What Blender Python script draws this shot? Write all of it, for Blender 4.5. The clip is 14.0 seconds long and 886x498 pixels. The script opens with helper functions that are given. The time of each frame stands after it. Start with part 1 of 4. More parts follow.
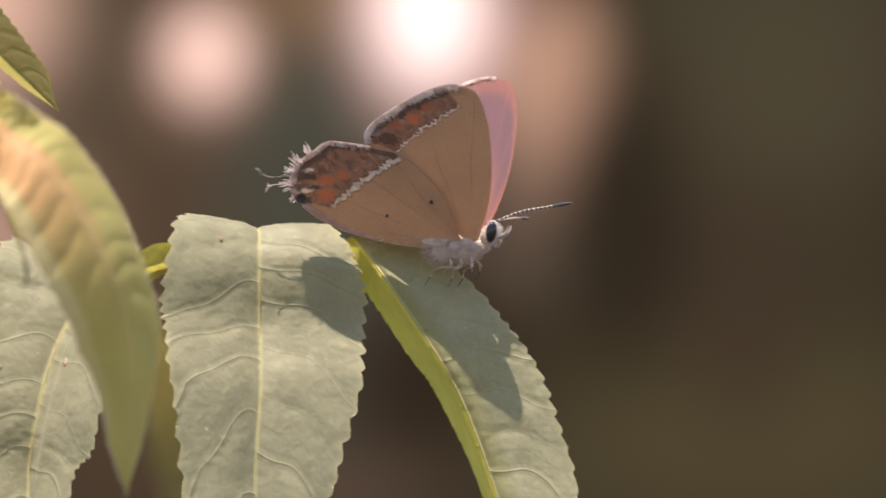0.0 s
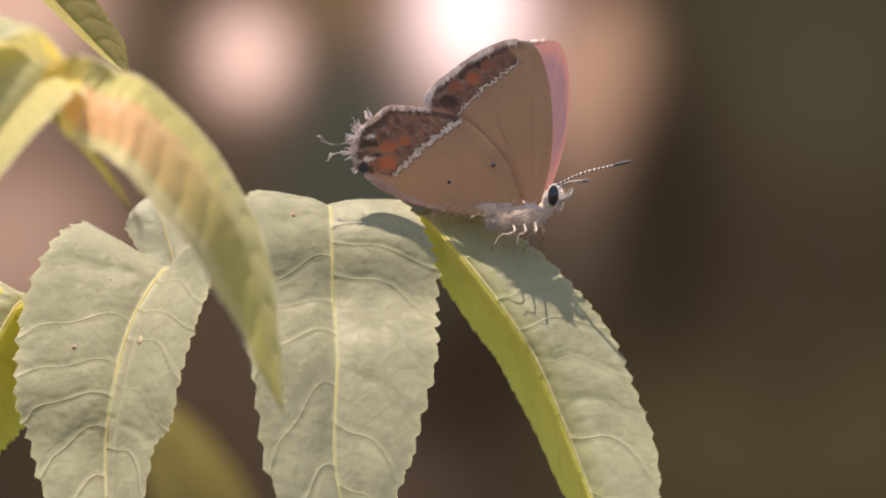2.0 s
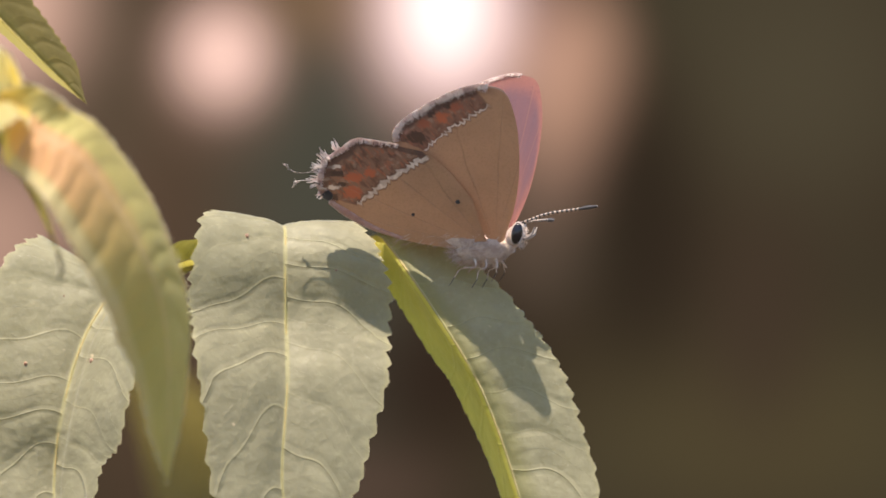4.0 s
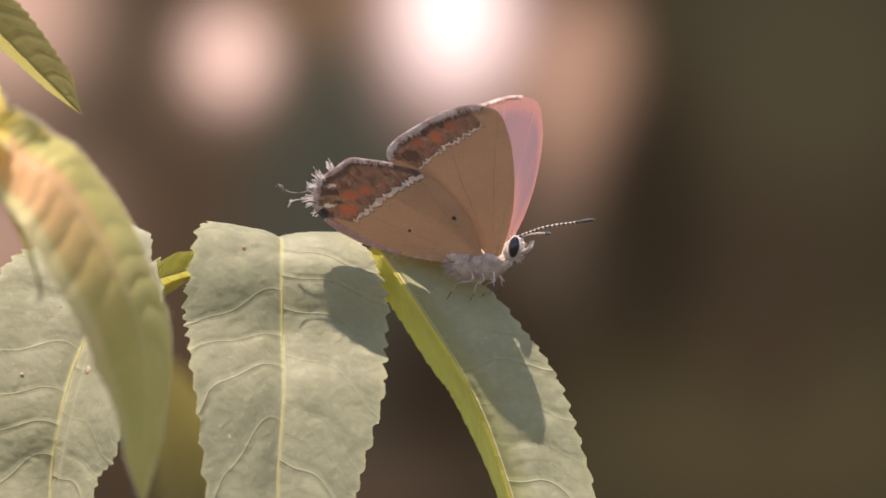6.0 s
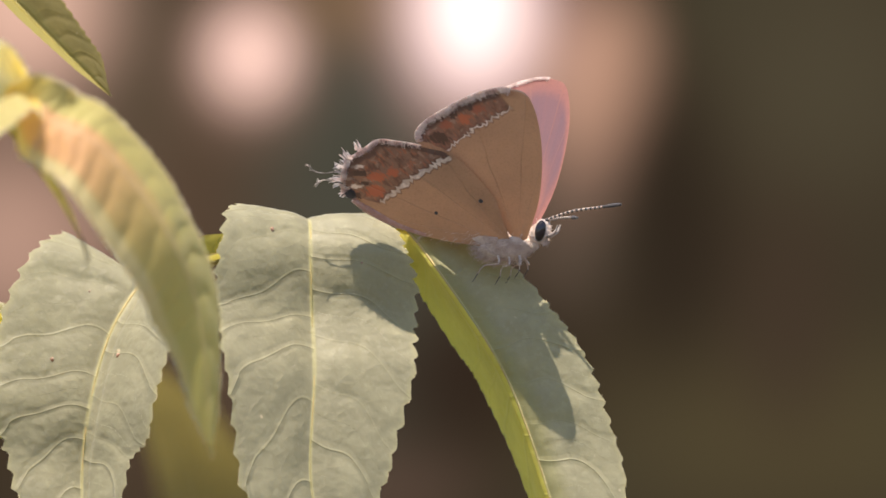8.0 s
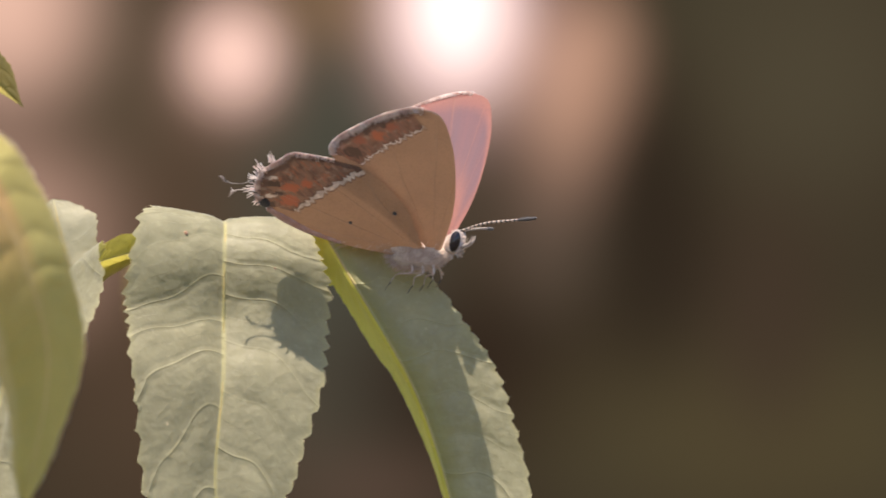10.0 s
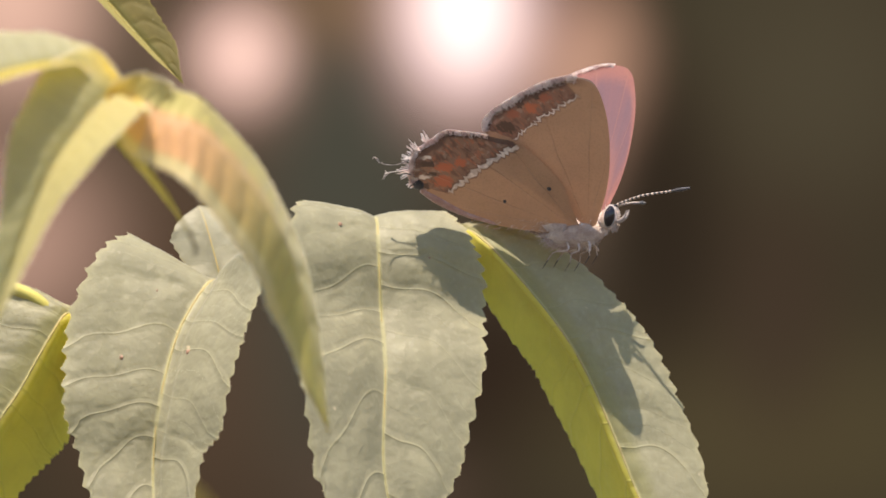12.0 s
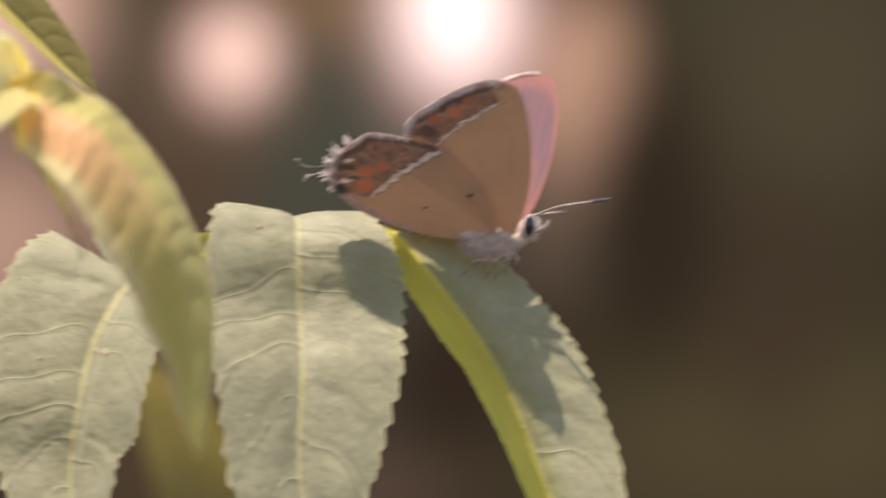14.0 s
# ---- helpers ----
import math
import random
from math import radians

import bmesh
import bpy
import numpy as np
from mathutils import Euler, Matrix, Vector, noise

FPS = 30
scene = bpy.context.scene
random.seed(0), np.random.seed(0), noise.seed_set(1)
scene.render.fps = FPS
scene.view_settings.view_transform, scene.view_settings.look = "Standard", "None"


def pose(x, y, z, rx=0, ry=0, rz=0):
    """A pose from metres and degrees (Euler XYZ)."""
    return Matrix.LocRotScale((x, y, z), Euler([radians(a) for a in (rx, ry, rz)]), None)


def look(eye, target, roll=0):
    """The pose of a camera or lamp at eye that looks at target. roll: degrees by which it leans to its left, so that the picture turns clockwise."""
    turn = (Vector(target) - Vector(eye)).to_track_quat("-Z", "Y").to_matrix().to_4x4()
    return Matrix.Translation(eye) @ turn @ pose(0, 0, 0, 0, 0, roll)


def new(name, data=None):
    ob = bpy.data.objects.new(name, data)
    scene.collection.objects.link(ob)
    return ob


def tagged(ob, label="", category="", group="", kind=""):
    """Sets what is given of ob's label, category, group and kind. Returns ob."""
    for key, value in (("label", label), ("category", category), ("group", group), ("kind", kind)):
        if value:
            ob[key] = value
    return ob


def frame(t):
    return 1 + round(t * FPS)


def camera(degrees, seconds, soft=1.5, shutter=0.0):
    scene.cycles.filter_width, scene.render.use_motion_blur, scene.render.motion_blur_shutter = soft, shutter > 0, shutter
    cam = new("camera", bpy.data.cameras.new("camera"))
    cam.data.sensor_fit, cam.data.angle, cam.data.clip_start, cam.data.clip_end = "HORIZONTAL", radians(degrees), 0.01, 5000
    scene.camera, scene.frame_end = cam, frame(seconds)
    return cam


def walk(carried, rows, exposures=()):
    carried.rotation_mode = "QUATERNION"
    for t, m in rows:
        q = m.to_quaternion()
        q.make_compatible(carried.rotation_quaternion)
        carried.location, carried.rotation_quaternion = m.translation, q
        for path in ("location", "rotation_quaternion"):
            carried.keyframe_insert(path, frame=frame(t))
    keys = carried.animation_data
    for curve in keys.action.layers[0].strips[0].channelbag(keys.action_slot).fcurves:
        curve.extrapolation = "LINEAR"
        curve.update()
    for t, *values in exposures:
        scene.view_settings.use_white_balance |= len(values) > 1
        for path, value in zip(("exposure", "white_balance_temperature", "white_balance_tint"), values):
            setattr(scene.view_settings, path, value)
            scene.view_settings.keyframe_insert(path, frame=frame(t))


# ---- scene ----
# Lengths of plants and insect are given in millimetres and turned into metres here.
MM = 0.001
EYE = Vector((0.0, -0.4, 1.1))
REACH = 0.4

cam = camera(10, 14.0, soft=1.6, shutter=0.6)
cam.data.dof.use_dof = True
cam.data.dof.focus_distance = 0.398
cam.data.dof.aperture_fstop = 29.0

# slow pan of the handheld camera: seconds, degrees to the left
PAN = [(0, -0.276), (0.5, 0.14), (0.8, 0.22), (1, 0.18), (1.5, -0.032), (2, 0.2), (2.5, -0.05), (5, -0.09), (5.5, -0.032), (6, 0.000), (6.5, -0.096), (7, 0.14), (9.5, 0.256), (10, 0.03), (10.5, 0.160), (11, 0.320), (11.5, 0.000), (12, 0.122), (12.3, 0.0), (12.5, 0.04), (13, 0.288), (13.5, 0.256), (14, 0.03)]


def pan_at(t):
    return float(np.interp(t, [r[0] for r in PAN], [r[1] for r in PAN]))


walk(cam, [(t, pose(*EYE, 90, 0, a)) for t, a in PAN], [(0.0, 0.82), (14.0, 0.82)])

# ---- light ----
SUN_TO = Vector((-0.12, -0.28, 0.95)).normalized()
world = bpy.data.worlds.new("daylight")
scene.world = world
world.use_nodes = True
wn = world.node_tree
sky = wn.nodes.new("ShaderNodeTexSky")
sky.sky_type = "NISHITA"
sky.sun_disc = False
sky.sun_elevation = math.asin(SUN_TO.z)
sky.sun_rotation = math.atan2(SUN_TO.x, SUN_TO.y)
wn.links.new(sky.outputs[0], wn.nodes["Background"].inputs[0])
wn.nodes["Background"].inputs[1].default_value = 0.12
sun_data = bpy.data.lights.new("sun", "SUN")
sun_data.energy, sun_data.angle, sun_data.color = 5.0, radians(0.5), (1.0, 0.865, 0.725)
sun = new("sun", sun_data)
sun.matrix_world = look(EYE + SUN_TO * 20, EYE)


# ---- materials ----
class Nodes:
    """A material's node tree, with short calls for the nodes used here."""

    def __init__(self, name):
        self.mat = bpy.data.materials.new(name)
        self.mat.use_nodes = True
        self.tree = self.mat.node_tree
        self.tree.nodes.clear()
        self.out = self.tree.nodes.new("ShaderNodeOutputMaterial")

    def add(self, kind, **sockets):
        n = self.tree.nodes.new(kind)
        for key, value in sockets.items():
            self.put(n.inputs[key.replace("_", " ")], value)
        return n

    def put(self, socket, value):
        if hasattr(value, "is_linked") or hasattr(value, "links"):
            self.tree.links.new(value, socket)
        else:
            socket.default_value = value

    def math(self, op, a, b=0.0, c=0.0):
        n = self.tree.nodes.new("ShaderNodeMath")
        n.operation = op
        for s, v in zip(n.inputs, (a, b, c)):
            self.put(s, v)
        return n.outputs[0]

    def step(self, x, lo, hi):
        """Smooth step of x from lo to hi."""
        n = self.tree.nodes.new("ShaderNodeMapRange")
        n.interpolation_type = "SMOOTHSTEP"
        self.put(n.inputs[0], x)
        self.put(n.inputs[1], lo)
        self.put(n.inputs[2], hi)
        return n.outputs[0]

    def mix(self, f, a, b):
        n = self.tree.nodes.new("ShaderNodeMix")
        n.data_type = "RGBA"
        self.put(n.inputs[0], f)
        self.put(n.inputs[6], a)
        self.put(n.inputs[7], b)
        return n.outputs[2]

    def coords(self, which="Object"):
        return self.add("ShaderNodeTexCoord").outputs[which]

    def noise(self, vec, scale, detail=3.0, rough=0.55):
        n = self.add("ShaderNodeTexNoise", Vector=vec, Scale=scale, Detail=detail, Roughness=rough)
        return n.outputs[0]

    def bump(self, height, dist, strength=1.0):
        return self.add("ShaderNodeBump", Height=height, Distance=dist, Strength=strength).outputs[0]

    def finish(self, shader):
        self.tree.links.new(shader, self.out.inputs[0])
        return self.mat


def rgb(r, g, b):
    return (r, g, b, 1.0)


def leaf_material(name, blade, blade2, vein, glow, veins=10.0, thru=0.35, rough=0.55, slant=1.25, sheen=0.3, blush=None, base=None, net_depth=0.7, lit_half=None, vein_tint=0.2):
    """Leaf blade with midrib and side veins from its UV map, fine net relief and light passing through."""
    k = Nodes(name)
    uv = k.add("ShaderNodeSeparateXYZ", Vector=k.coords("UV"))
    u, v = uv.outputs[0], uv.outputs[1]
    side = k.math("ABSOLUTE", k.math("MULTIPLY_ADD", v, 2.0, -1.0))
    obj = k.coords("Object")
    half = k.math("MULTIPLY", k.math("GREATER_THAN", v, 0.5), 0.45)
    wob = k.math("ADD", half, k.math("ADD", k.math("MULTIPLY", k.math("SINE", k.math("MULTIPLY_ADD", u, 23.0, k.math("MULTIPLY", half, 7.0))), 0.13), k.math("MULTIPLY", k.math("SINE", k.math("MULTIPLY", v, 19.0)), 0.07)))
    sweep = k.math("MULTIPLY", k.math("POWER", side, 1.7), k.math("MULTIPLY_ADD", u, 0.7 * slant, 0.45 * slant))
    phase = k.math("ADD", k.math("SUBTRACT", k.math("MULTIPLY", u, veins), sweep), wob)
    near = k.math("PINGPONG", phase, 0.5)
    veinlet = k.math("SUBTRACT", 1.0, k.step(near, 0.0, 0.035))
    which = k.add("ShaderNodeTexWhiteNoise", Vector=k.add("ShaderNodeCombineXYZ", X=k.math("ROUND", phase), Y=half).outputs[0])
    veinlet = k.math("MULTIPLY", veinlet, k.math("MULTIPLY_ADD", which.outputs[0], 0.9, 0.25))
    rib = k.math("SUBTRACT", 1.0, k.step(side, 0.008, 0.034))
    mottled = k.mix(k.step(k.noise(obj, 420.0, 4.0), 0.35, 0.7), rgb(*blade), rgb(*blade2))
    mottled = k.mix(k.math("MULTIPLY", k.step(k.noise(obj, 1900.0, 3.0), 0.5, 0.75), 0.35), mottled, rgb(*[c * 1.35 for c in blade2]))
    speck = k.step(k.noise(obj, 900.0, 1.0), 0.78, 0.82)
    mottled = k.mix(speck, mottled, rgb(0.5, 0.42, 0.28))
    if blush:
        one = k.math("MULTIPLY", k.step(k.math("SUBTRACT", 0.68, v), 0.0, 0.1), k.math("SUBTRACT", 1.0, k.step(side, 0.64, 0.82)))
        one = k.math("MULTIPLY", one, k.math("MULTIPLY_ADD", k.step(u, 0.4, 0.8), -0.85, 1.0))
        mottled = k.mix(k.math("MULTIPLY", one, 0.85), mottled, rgb(*blush))
        mottled = k.mix(k.math("MULTIPLY", k.step(u, 0.5, 0.85), 0.8), mottled, rgb(0.4, 0.38, 0.095))
        hem = k.math("MULTIPLY", k.math("LESS_THAN", v, 0.5), k.step(side, 0.66, 0.8))
        mottled = k.mix(k.math("MULTIPLY", hem, k.math("MULTIPLY_ADD", k.step(u, 0.7, 0.95), -0.6, 0.9)), mottled, rgb(0.7, 0.6, 0.32))
    # one half in underside colour, brightened in the paint for sun shining through
    if lit_half:
        turned = k.step(v, 0.49, 0.51) if lit_half[0] > 0 else k.math("SUBTRACT", 1.0, k.step(v, 0.49, 0.51))
        mottled = k.mix(k.math("MULTIPLY", turned, 0.85), mottled, rgb(*lit_half[1:4]))
        # shade on the far side of the ridge, painted as an olive strip
        ridge_shade = k.math("SUBTRACT", 1.0, k.step(side, 0.1, 0.34))
        mottled = k.mix(k.math("MULTIPLY", k.math("MULTIPLY", ridge_shade, k.math("SUBTRACT", 1.0, turned)), 0.6), mottled, rgb(0.17, 0.165, 0.06))
    margin = k.step(side, 0.93, 1.0)
    if base:
        mottled = k.mix(k.math("MULTIPLY", k.math("SUBTRACT", 1.0, k.step(u, 0.06, 0.26)), 0.75), mottled, rgb(*base))
    colour = k.mix(k.math("MULTIPLY", veinlet, vein_tint), mottled, rgb(*vein))
    colour = k.mix(k.math("MULTIPLY", margin, 0.3), colour, rgb(*vein))
    colour = k.mix(k.math("MULTIPLY", rib, 0.7), colour, rgb(*vein))
    cell = k.add("ShaderNodeTexVoronoi", Vector=obj, Scale=1250.0)
    cell.feature = "DISTANCE_TO_EDGE"
    net = k.step(cell.outputs[0], 0.0, 0.5)
    tile = k.add("ShaderNodeTexVoronoi", Vector=obj, Scale=560.0)
    tile.feature = "DISTANCE_TO_EDGE"
    quilt = k.step(tile.outputs[0], 0.0, 0.42)
    relief = k.math("ADD", k.math("MULTIPLY", net, 0.22), k.math("MULTIPLY", k.noise(obj, 1500.0, 3.0), 0.42))
    relief = k.math("ADD", relief, k.math("MULTIPLY", quilt, 0.4))
    crease = k.math("SUBTRACT", k.step(near, 0.0, 0.14), k.math("MULTIPLY", k.math("SUBTRACT", 1.0, k.step(near, 0.0, 0.03)), 0.5))
    crease = k.math("MULTIPLY", crease, k.math("MULTIPLY_ADD", which.outputs[0], 1.0, 0.2))
    normal = k.bump(crease, 0.00009, net_depth)
    fine = k.add("ShaderNodeBump", Height=relief, Distance=0.00012, Strength=net_depth, Normal=normal)
    normal = fine.outputs[0]
    front = k.add("ShaderNodeBsdfPrincipled", Base_Color=colour, Roughness=rough, Normal=normal)
    front.inputs["Sheen Weight"].default_value = sheen
    front.inputs["Sheen Roughness"].default_value = 0.4
    front.inputs["Specular IOR Level"].default_value = 0.35
    cloudy = k.math("MULTIPLY", k.step(k.noise(obj, 300.0, 4.0), 0.35, 0.7), 0.35)
    through_col = k.mix(k.math("MAXIMUM", k.math("MULTIPLY", veinlet, 0.45), cloudy), rgb(*glow), rgb(*[c * 0.6 for c in glow]))
    back = k.add("ShaderNodeBsdfTranslucent", Color=through_col, Normal=normal)
    both = k.add("ShaderNodeMixShader")
    k.put(both.inputs[0], k.math("MULTIPLY_ADD", turned, lit_half[4] - thru, thru) if lit_half else thru)
    k.put(both.inputs[1], front.outputs[0])
    k.put(both.inputs[2], back.outputs[0])
    return k.finish(both.outputs[0])


def soft_material(name, colour, colour2, scale, rough=0.8, sheen=0.3, dist=0.0001):
    """A two-tone matt surface with fine relief."""
    k = Nodes(name)
    obj = k.coords("Object")
    tone = k.mix(k.step(k.noise(obj, scale, 4.0), 0.35, 0.68), rgb(*colour), rgb(*colour2))
    b = k.add("ShaderNodeBsdfPrincipled", Base_Color=tone, Roughness=rough, Normal=k.bump(k.noise(obj, scale * 4, 4.0), dist, 0.7))
    b.inputs["Sheen Weight"].default_value = sheen
    return k.finish(b.outputs[0])


LEAF = leaf_material("leaf_mature", (0.227, 0.215, 0.142), (0.28, 0.264, 0.173), (0.42, 0.39, 0.2), (0.6, 0.58, 0.12), 12.0, 0.2)
LEAF_FOLD_A = leaf_material("leaf_folded_left", (0.227, 0.215, 0.142), (0.28, 0.264, 0.173), (0.42, 0.39, 0.2), (1.0, 0.9, 0.11), 12.0, 0.18, lit_half=(-1, 0.68, 0.62, 0.12, 0.55))
LEAF_FOLD_B = leaf_material("leaf_folded_right", (0.227, 0.215, 0.142), (0.28, 0.264, 0.173), (0.42, 0.39, 0.2), (1.0, 0.9, 0.11), 12.0, 0.18, lit_half=(1, 0.68, 0.62, 0.12, 0.68))
LEAF_YOUNG = leaf_material("leaf_young", (0.44, 0.4, 0.135), (0.52, 0.46, 0.17), (0.75, 0.55, 0.33), (0.75, 0.58, 0.18), 18.0, 0.42, slant=0.8, sheen=0.3, blush=(0.7, 0.355, 0.19), base=(0.72, 0.48, 0.05), net_depth=0.12)
LEAF_PALE = leaf_material("leaf_downy", (0.36, 0.355, 0.2), (0.42, 0.41, 0.23), (0.55, 0.48, 0.22), (0.85, 0.78, 0.28), 16.0, 0.58, slant=0.8, sheen=0.4, base=(0.76, 0.54, 0.05), net_depth=0.15, lit_half=(1, 0.56, 0.5, 0.22, 0.5))
LEAF_ARCH = leaf_material("leaf_arching", (0.235, 0.23, 0.13), (0.28, 0.275, 0.155), (0.55, 0.48, 0.22), (0.85, 0.72, 0.16), 16.0, 0.3, slant=0.8, sheen=0.4, base=(0.76, 0.54, 0.05), net_depth=0.15, lit_half=(-1, 0.72, 0.58, 0.08, 0.6))
# leaf copies with shade, sunlight and rear dimness put into their colours
LEAF_DARK = leaf_material("leaf_shaded", (0.14, 0.115, 0.034), (0.18, 0.145, 0.045), (0.5, 0.4, 0.08), (0.3, 0.25, 0.04), 11.0, 0.22, net_depth=0.15, lit_half=(-1, 0.52, 0.44, 0.1, 0.45))
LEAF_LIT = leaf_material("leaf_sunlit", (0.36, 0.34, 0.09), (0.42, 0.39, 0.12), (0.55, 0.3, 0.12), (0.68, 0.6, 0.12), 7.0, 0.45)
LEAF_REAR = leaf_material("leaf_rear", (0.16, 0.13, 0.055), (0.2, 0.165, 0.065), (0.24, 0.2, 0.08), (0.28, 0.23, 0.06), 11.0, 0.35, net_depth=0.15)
LEAF_SMALL = leaf_material("leaf_small", (0.32, 0.3, 0.215), (0.38, 0.36, 0.26), (0.5, 0.45, 0.25), (0.7, 0.65, 0.3), 5.0, 0.25, net_depth=0.2)
STEM = soft_material("green_stem", (0.4, 0.36, 0.07), (0.5, 0.44, 0.1), 500.0, 0.55)


def flat_coords(k):
    """The wing's own plane in millimetres: towards the head and up."""
    place = k.add("ShaderNodeSeparateXYZ", Vector=k.coords("Object"))
    return k.math("MULTIPLY", place.outputs[0], 1000.0), k.math("MULTIPLY", place.outputs[2], 1000.0)


def wing_skin(k, colour, relief, thru, glow):
    """Scaly wing surface through which some light passes."""
    normal = k.bump(relief, 0.00006, 0.6)
    b = k.add("ShaderNodeBsdfPrincipled", Base_Color=colour, Roughness=0.6, Normal=normal)
    b.inputs["Sheen Weight"].default_value = 0.25
    t = k.add("ShaderNodeBsdfTranslucent", Color=glow, Normal=normal)
    both = k.add("ShaderNodeMixShader")
    k.put(both.inputs[0], thru)
    k.put(both.inputs[1], b.outputs[0])
    k.put(both.inputs[2], t.outputs[0])
    return k.finish(both.outputs[0])


def underwing_material(name, start, end, bulge, tooth, pitch, line_width, blots, thru, dull, reach):
    """Under side of a wing: tan scales, dark veins, and beyond a toothed white line a band blotched with orange, brown and black.
    start and end: the line's ends; blots: (x, z, radius across, radius up, colour), all in millimetres on the wing."""
    k = Nodes(name)
    uv = k.add("ShaderNodeSeparateXYZ", Vector=k.coords("UV"))
    u, v = uv.outputs[0], uv.outputs[1]
    obj = k.coords("Object")
    x, z = flat_coords(k)
    way = Vector((end[0] - start[0], end[1] - start[1]))
    length = way.length
    way.normalize()
    dx, dz = k.math("SUBTRACT", x, start[0]), k.math("SUBTRACT", z, start[1])
    along = k.math("ADD", k.math("MULTIPLY", dx, way.x), k.math("MULTIPLY", dz, way.y))
    out = k.math("ADD", k.math("MULTIPLY", dx, way.y), k.math("MULTIPLY", dz, -way.x))
    arc = k.math("MULTIPLY", along, k.math("SUBTRACT", length, along))
    out = k.math("SUBTRACT", out, k.math("MULTIPLY", arc, 4 * bulge / length ** 2))
    grain = k.noise(obj, 1500.0, 2.0)
    drift = k.noise(obj, 700.0, 1.0)
    teeth = k.math("PINGPONG", k.math("MULTIPLY_ADD", drift, 3.2, along), pitch / 2)
    teeth = k.math("MULTIPLY_ADD", k.math("POWER", k.math("MULTIPLY", teeth, 2 / pitch), 0.6), tooth, -0.65 * tooth)
    out = k.math("ADD", k.math("ADD", out, teeth), k.math("MULTIPLY_ADD", drift, 0.5, -0.25))
    within = k.math("MULTIPLY", k.step(along, -0.5, 0.3), k.math("SUBTRACT", 1.0, k.step(k.math("MULTIPLY_ADD", out, -0.75, along), length - 0.1, length + 0.5)))
    colour = k.mix(k.step(k.noise(obj, 260.0, 3.0), 0.3, 0.7), rgb(0.385, 0.222, 0.126), rgb(0.455, 0.262, 0.148))
    fine = k.noise(obj, 6000.0, 2.0)
    colour = k.mix(k.math("MULTIPLY", k.step(fine, 0.45, 0.7), 0.25), colour, rgb(0.23, 0.13, 0.07))
    ray = k.math("PINGPONG", k.math("MULTIPLY_ADD", k.noise(obj, 200.0, 1.0), 0.25, k.math("MULTIPLY", u, 5.0)), 0.5)
    vein = k.math("SUBTRACT", 1.0, k.step(ray, 0.0, 0.03))
    strong = k.math("MULTIPLY", k.step(v, 0.15, 0.4), k.math("SUBTRACT", 1.0, k.step(v, 0.5, 0.75)))
    colour = k.mix(k.math("MULTIPLY", vein, k.math("MULTIPLY_ADD", strong, 0.25, 0.04)), colour, rgb(0.15, 0.08, 0.045))
    # the band
    rays = k.add("ShaderNodeCombineXYZ", X=k.math("MULTIPLY", along, 1.6), Y=k.math("MULTIPLY", out, 0.7)).outputs[0]
    patch = k.noise(rays, 1.3, 3.0)
    band = k.mix(k.step(patch, 0.36, 0.56), rgb(0.12, 0.06, 0.04), rgb(*dull))
    band = k.mix(k.math("MULTIPLY", k.step(k.noise(rays, 2.1, 2.0), 0.52, 0.68), 0.65), band, rgb(0.38, 0.12, 0.055))
    band = k.mix(k.math("MULTIPLY", k.step(grain, 0.55, 0.7), 0.35), band, rgb(0.45, 0.34, 0.27))
    speckle = k.noise(rays, 2.6, 3.0)
    for bx, bz, rx, rz, c in blots:
        ex, ez = k.math("DIVIDE", k.math("SUBTRACT", x, bx), rx), k.math("DIVIDE", k.math("SUBTRACT", z, bz), rz)
        r = k.math("ADD", k.math("SQRT", k.math("ADD", k.math("MULTIPLY", ex, ex), k.math("MULTIPLY", ez, ez))), k.math("MULTIPLY_ADD", speckle, 2.4, -1.2))
        band = k.mix(k.math("MULTIPLY", k.math("SUBTRACT", 1.0, k.step(r, 0.7, 1.3)), 0.95), band, rgb(*c))
    edge = k.math("MULTIPLY_ADD", grain, 0.05, v)
    band = k.mix(k.math("MULTIPLY", k.step(edge, 0.955, 0.975), 0.8), band, rgb(0.07, 0.04, 0.035))
    colour = k.mix(k.math("MULTIPLY", k.step(out, 0.0, 0.12), k.step(within, 0.3, 0.8)), colour, band)
    # towards the wing tip only a brown margin is left
    tip = k.math("MULTIPLY", k.step(v, reach, reach + 0.04), k.math("MULTIPLY", k.step(u, 0.38, 0.46), k.math("SUBTRACT", 1.0, k.step(along, -0.4, 0.2))))
    colour = k.mix(k.math("MULTIPLY", tip, 0.75), colour, rgb(0.2, 0.1, 0.07))
    dark = k.math("SUBTRACT", 1.0, k.step(k.math("ABSOLUTE", out), line_width + 0.05, line_width + 0.2))
    colour = k.mix(k.math("MULTIPLY", k.math("MULTIPLY", dark, within), 0.6), colour, rgb(0.07, 0.04, 0.03))
    white = k.math("SUBTRACT", 1.0, k.step(k.math("ABSOLUTE", out), line_width * 0.55, line_width + 0.05))
    colour = k.mix(k.math("MULTIPLY", k.math("MULTIPLY", white, k.math("MULTIPLY_ADD", k.step(grain, 0.35, 0.6), -0.45, 1.0)), k.step(within, 0.3, 0.8)), colour, rgb(0.74, 0.64, 0.56))
    rim = k.math("MULTIPLY", k.step(v, 0.985, 0.995), k.step(u, 0.3, 0.4))
    colour = k.mix(rim, colour, rgb(0.5, 0.38, 0.33))
    relief = k.math("ADD", vein, k.math("MULTIPLY", fine, 0.3))
    return wing_skin(k, colour, relief, thru, k.mix(0.45, colour, rgb(0.5, 0.25, 0.12)))


